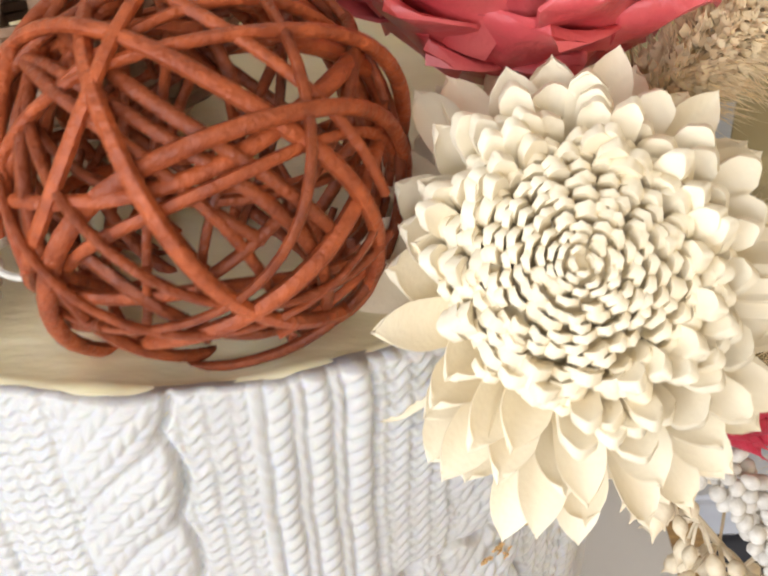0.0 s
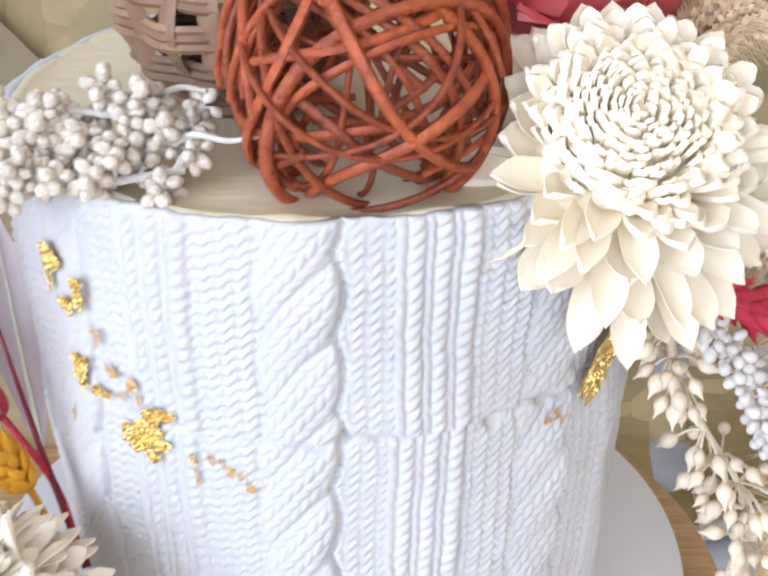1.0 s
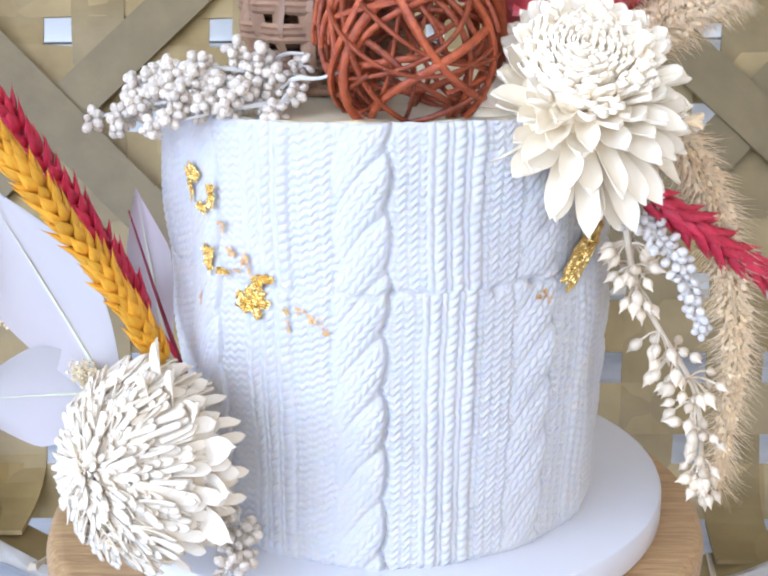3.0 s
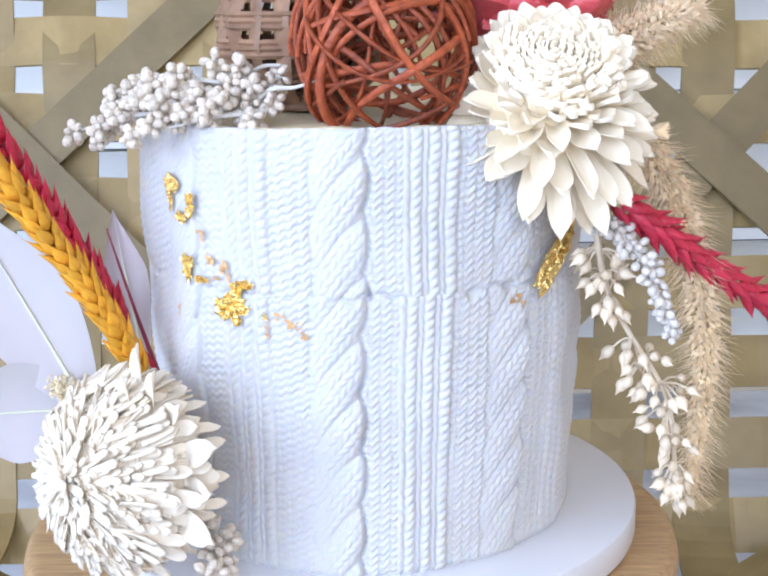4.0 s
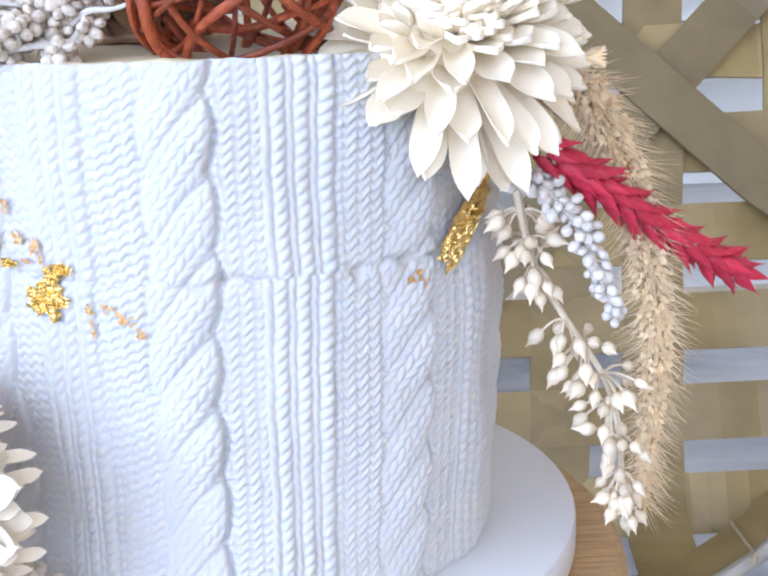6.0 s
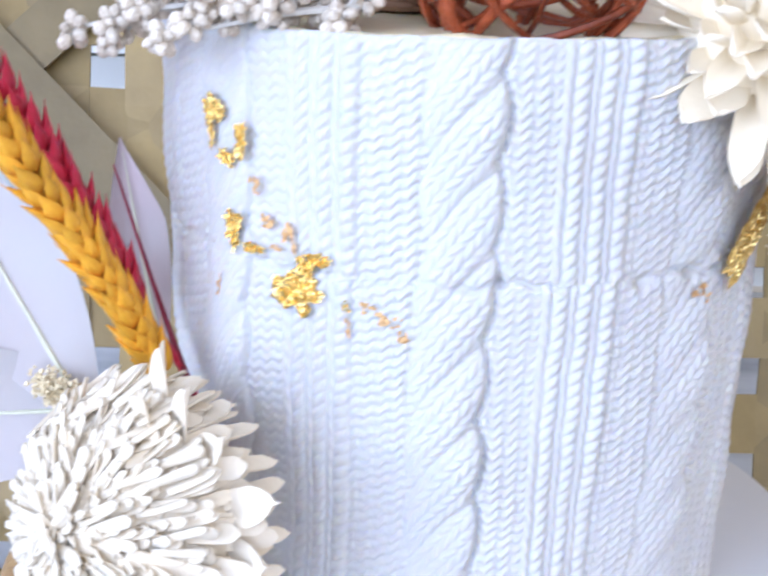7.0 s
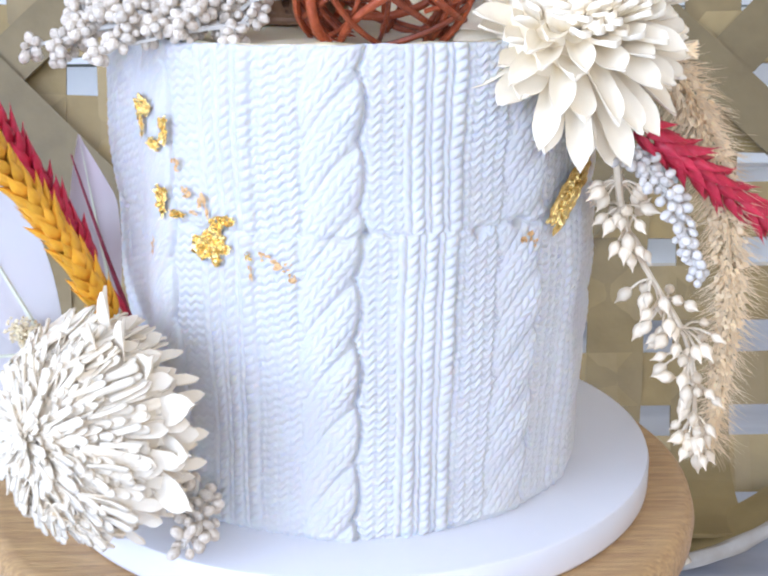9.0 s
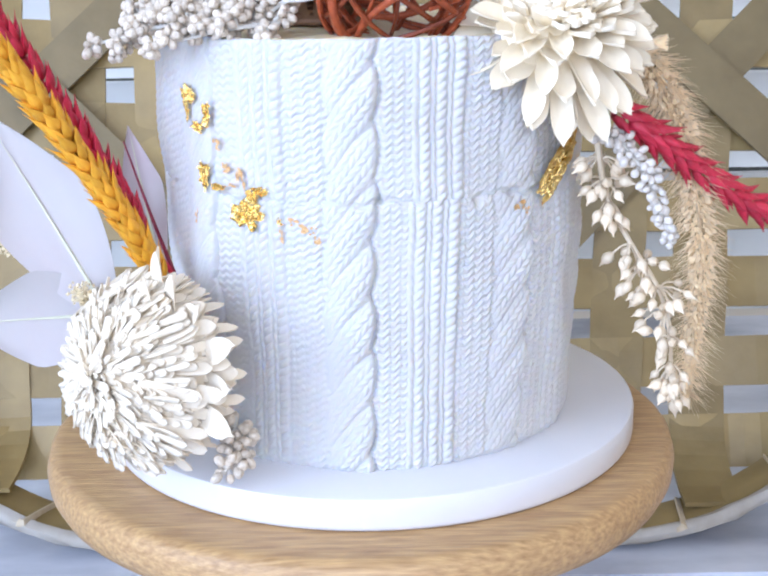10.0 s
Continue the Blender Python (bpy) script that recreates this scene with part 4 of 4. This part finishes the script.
leaf("large bleached pink-white leaf standing behind the wheat", (-0.096, -0.028, 0.040), (-0.1370, -0.020, 0.1180), 0.040, (-0.1, -1, 0.15), LEAF, 0.10, 1, 0.8)
leaf("large bleached pink-white leaf drooping behind the flower", (-0.090, -0.024, 0.0430), (-0.1480, -0.030, 0.0425), 0.036, (0.1, -1, 0.2), LEAF, 0.10, 2, 0.6)
pink_leaf = leaf("slim dusty pink leaf between the wheat and the cake", (-0.0790, -0.016, 0.052), (-0.0975, 0.034, 0.1015), 0.016, (0.2, -1, 0.4), LEAF_PINK, 0.25, 3, 0.9)


def floret_stem(label, path, seed):
    rnd = random.Random(seed)
    base = Vector(path[0])
    ob = thing("floret_stem", base, label, "dried flower")
    pts = spline(path, 24)
    part("stalk", mesh_of("stalk", *tube([p - base for p in pts], 0.0007, 5), CREAM), ob)
    v, f = [], []
    for i in range(560):
        s = rnd.uniform(0.15, 1)
        p = pts[int(s * 24)] - base
        d = Vector((rnd.gauss(0, 1), rnd.gauss(0, 1), rnd.gauss(0, 1))).normalized()
        q = p + d * 0.0050 * rnd.uniform(0.3, 1)
        m = frame_of(q, d)
        n0 = len(v)
        z = rnd.uniform(0.0006, 0.0011)
        v += [m @ (Vector(u) * z) for u in ((0, 0, -1), (1, 0, 0), (-0.5, 0.87, 0), (-0.5, -0.87, 0), (0, 0, 1))]
        f += [(n0, n0 + 2, n0 + 1), (n0, n0 + 3, n0 + 2), (n0, n0 + 1, n0 + 3), (n0 + 4, n0 + 1, n0 + 2), (n0 + 4, n0 + 2, n0 + 3), (n0 + 4, n0 + 3, n0 + 1)]
    tagged(part("floret_head", mesh_of("floret_head", v, f, CREAM, False), ob), kind="stuff")


floret_stem("cream dried floret spray between the pale leaves", [(-0.086, -0.034, 0.044), (-0.098, -0.033, 0.0490), (-0.108, -0.034, 0.0545)], 1)
floret_stem("cream dried floret spray behind the pale leaves", [(-0.112, -0.010, 0.056), (-0.126, -0.012, 0.0640), (-0.142, -0.014, 0.0705)], 2)
inv = pink_leaf.matrix_basis.inverted()
part("stem", mesh_of("stem", *tube([inv @ p for p in spline([(-0.0610, -0.0560, 0.044), (-0.0700, -0.0430, 0.0620), (-0.0800, -0.026, 0.0800), (-0.0925, -0.004, 0.104)], 20)], lambda s: 0.0012 - 0.0009 * s, 6), STEM_RED), pink_leaf, None, "thin dark red stem")


def sprig(label, base, tips, material):
    ob = thing("dried_sprig", base, label, "dried flower")
    me = petal_mesh("sprig_leaf", 0.0075, 0.0018, 0.3, 0.1, material, thick=0.0004, tip=0.9)
    for k, d in enumerate(tips):
        part("sprig_leaf", me, ob, frame_of((0, 0, 0), d) @ pose(0, 0, 0, 0, -90, 40 * k))
    return ob


sprig("small straw-yellow spiky sprig behind the ivory flower", (0.0960, -0.034, 0.1400), [(1, -0.2, 0.1 * k - 0.4) for k in range(9)] + [(1, 0.4, 0.15 * k - 0.5) for k in range(6)], GRASS)



# ---- gold leaf ----
def gold_flake(label, th, z, w, h, seed, material=GOLD, lift=0.0010, rough=0.5, tilt=0.0):
    """Crumpled ragged gold on the cake's side, at an angle and height, w by h metres; dust breaks into crumbs."""
    rnd = random.Random(seed)
    n, k = 60, 12
    centre = Vector((cake_r(z) * math.sin(radians(th)), -cake_r(z) * math.cos(radians(th)), z))
    verts, faces = [], []
    dust = material is GOLD_DUST
    crumbs = [(0.0, 0.0, 1.0)] if not dust else [(rnd.uniform(-0.5, 0.5), rnd.uniform(-0.5, 0.5), rnd.uniform(0.16, 0.5)) for _ in range(9)]
    if dust:
        n, k, lift = 14, 2, lift * 0.7
    for ox, oz, f in crumbs:
        amp = [(rnd.uniform(0.06, 0.17) * rough * 2 / (1 + 0.18 * q), rnd.uniform(0, 6.28)) for q in range(12)]
        n0 = len(verts)
        for j in range(k + 1):
            rr = j / k
            for i in range(n):
                a = 2 * math.pi * i / n
                e = 1 + sum(m * math.sin((q + 2) * a + p) for q, (m, p) in enumerate(amp)) * (0.4 + 0.6 * rr)
                dx, dz = w * ox + w / 2 * f * rr * e * math.cos(a), h * oz + h / 2 * f * rr * e * math.sin(a)
                dx, dz = dx * math.cos(tilt) - dz * math.sin(tilt), dx * math.sin(tilt) + dz * math.cos(tilt)
                ang = radians(th) + dx / R_MID
                zz = z + dz
                fold = 0.0007 * noise.noise(Vector((dx * 800 + seed, dz * 800, 1))) + 0.0012 * noise.noise(Vector((dx * 1500, dz * 1500, seed))) + 0.0006 * noise.noise(Vector((dx * 3300, dz * 3300, seed + 5)))
                r = cake_r(zz) + lift + fold * (0.35 if dust else 1.0) * (1 - rr * 0.3)
                verts.append(Vector((r * math.sin(ang), -r * math.cos(ang), zz)) - centre)
        for j in range(k):
            for i in range(n):
                l = (i + 1) % n
                faces.append((n0 + j * n + i, n0 + j * n + l, n0 + (j + 1) * n + l, n0 + (j + 1) * n + i))
    ob = new("gold_flake", mesh_of("gold_flake", verts, faces, material, False))
    ob.matrix_basis = Matrix.Translation(centre)
    return tagged(ob, label, "gold leaf", "" if dust else "gold flakes on the cake", "stuff" if dust else "")


GL = "crumpled shiny gold leaf flake pressed on the fondant"
GD = "thin crumbs of gold leaf rubbed into the fondant"
gold_flake(GL, -49.5, 0.1272, 0.0085, 0.0065, 1)
gold_flake(GL, -42.6, 0.1215, 0.0040, 0.0085, 2)
gold_flake(GL, -46.4, 0.1170, 0.0062, 0.0036, 3)
gold_flake(GL, -50.0, 0.1215, 0.0022, 0.0060, 4)
gold_flake(GL, -45.2, 0.1010, 0.0062, 0.0078, 5)
gold_flake(GL, -40.5, 0.0975, 0.0075, 0.0022, 6, GOLD)
gold_flake(GD, -36.8, 0.1045, 0.0045, 0.0034, 7, GOLD_DUST)
gold_flake(GL, -31.6, 0.0898, 0.0130, 0.0098, 8)
gold_flake(GL, -27.4, 0.0978, 0.0058, 0.0032, 9)
gold_flake(GL, -29.8, 0.0958, 0.0044, 0.0045, 10)
gold_flake(GL, -22.6, 0.0880, 0.0018, 0.0028, 11)
gold_flake(GD, -18.4, 0.0884, 0.0045, 0.0024, 12, GOLD_DUST)
gold_flake(GD, -15.2, 0.0858, 0.0050, 0.0026, 13, GOLD_DUST)
gold_flake(GD, -13.0, 0.0828, 0.0022, 0.0034, 14, GOLD_DUST)
gold_flake(GD, -22.4, 0.0835, 0.0012, 0.0040, 15, GOLD_DUST)
gold_flake(GD, -40.2, 0.1116, 0.0030, 0.0040, 22, GOLD_DUST)
gold_flake(GD, -50.0, 0.0855, 0.0016, 0.0050, 23, GOLD_DUST)
gold_flake(GD, -33.0, 0.1015, 0.0030, 0.0060, 24, GOLD_DUST)
gold_flake(GD, -36.0, 0.0990, 0.0030, 0.0022, 16, GOLD_DUST)
gold_flake("long crumpled strip of gold leaf hanging below the ivory flower", 52.8, 0.1010, 0.0320, 0.0105, 17, GOLD, 0.0028, 0.22, radians(40))
gold_flake(GD, 38.6, 0.0900, 0.0042, 0.0034, 20, GOLD_DUST, 0.0022)
gold_flake(GD, 41.0, 0.0880, 0.0018, 0.0024, 21, GOLD_DUST, 0.0026)
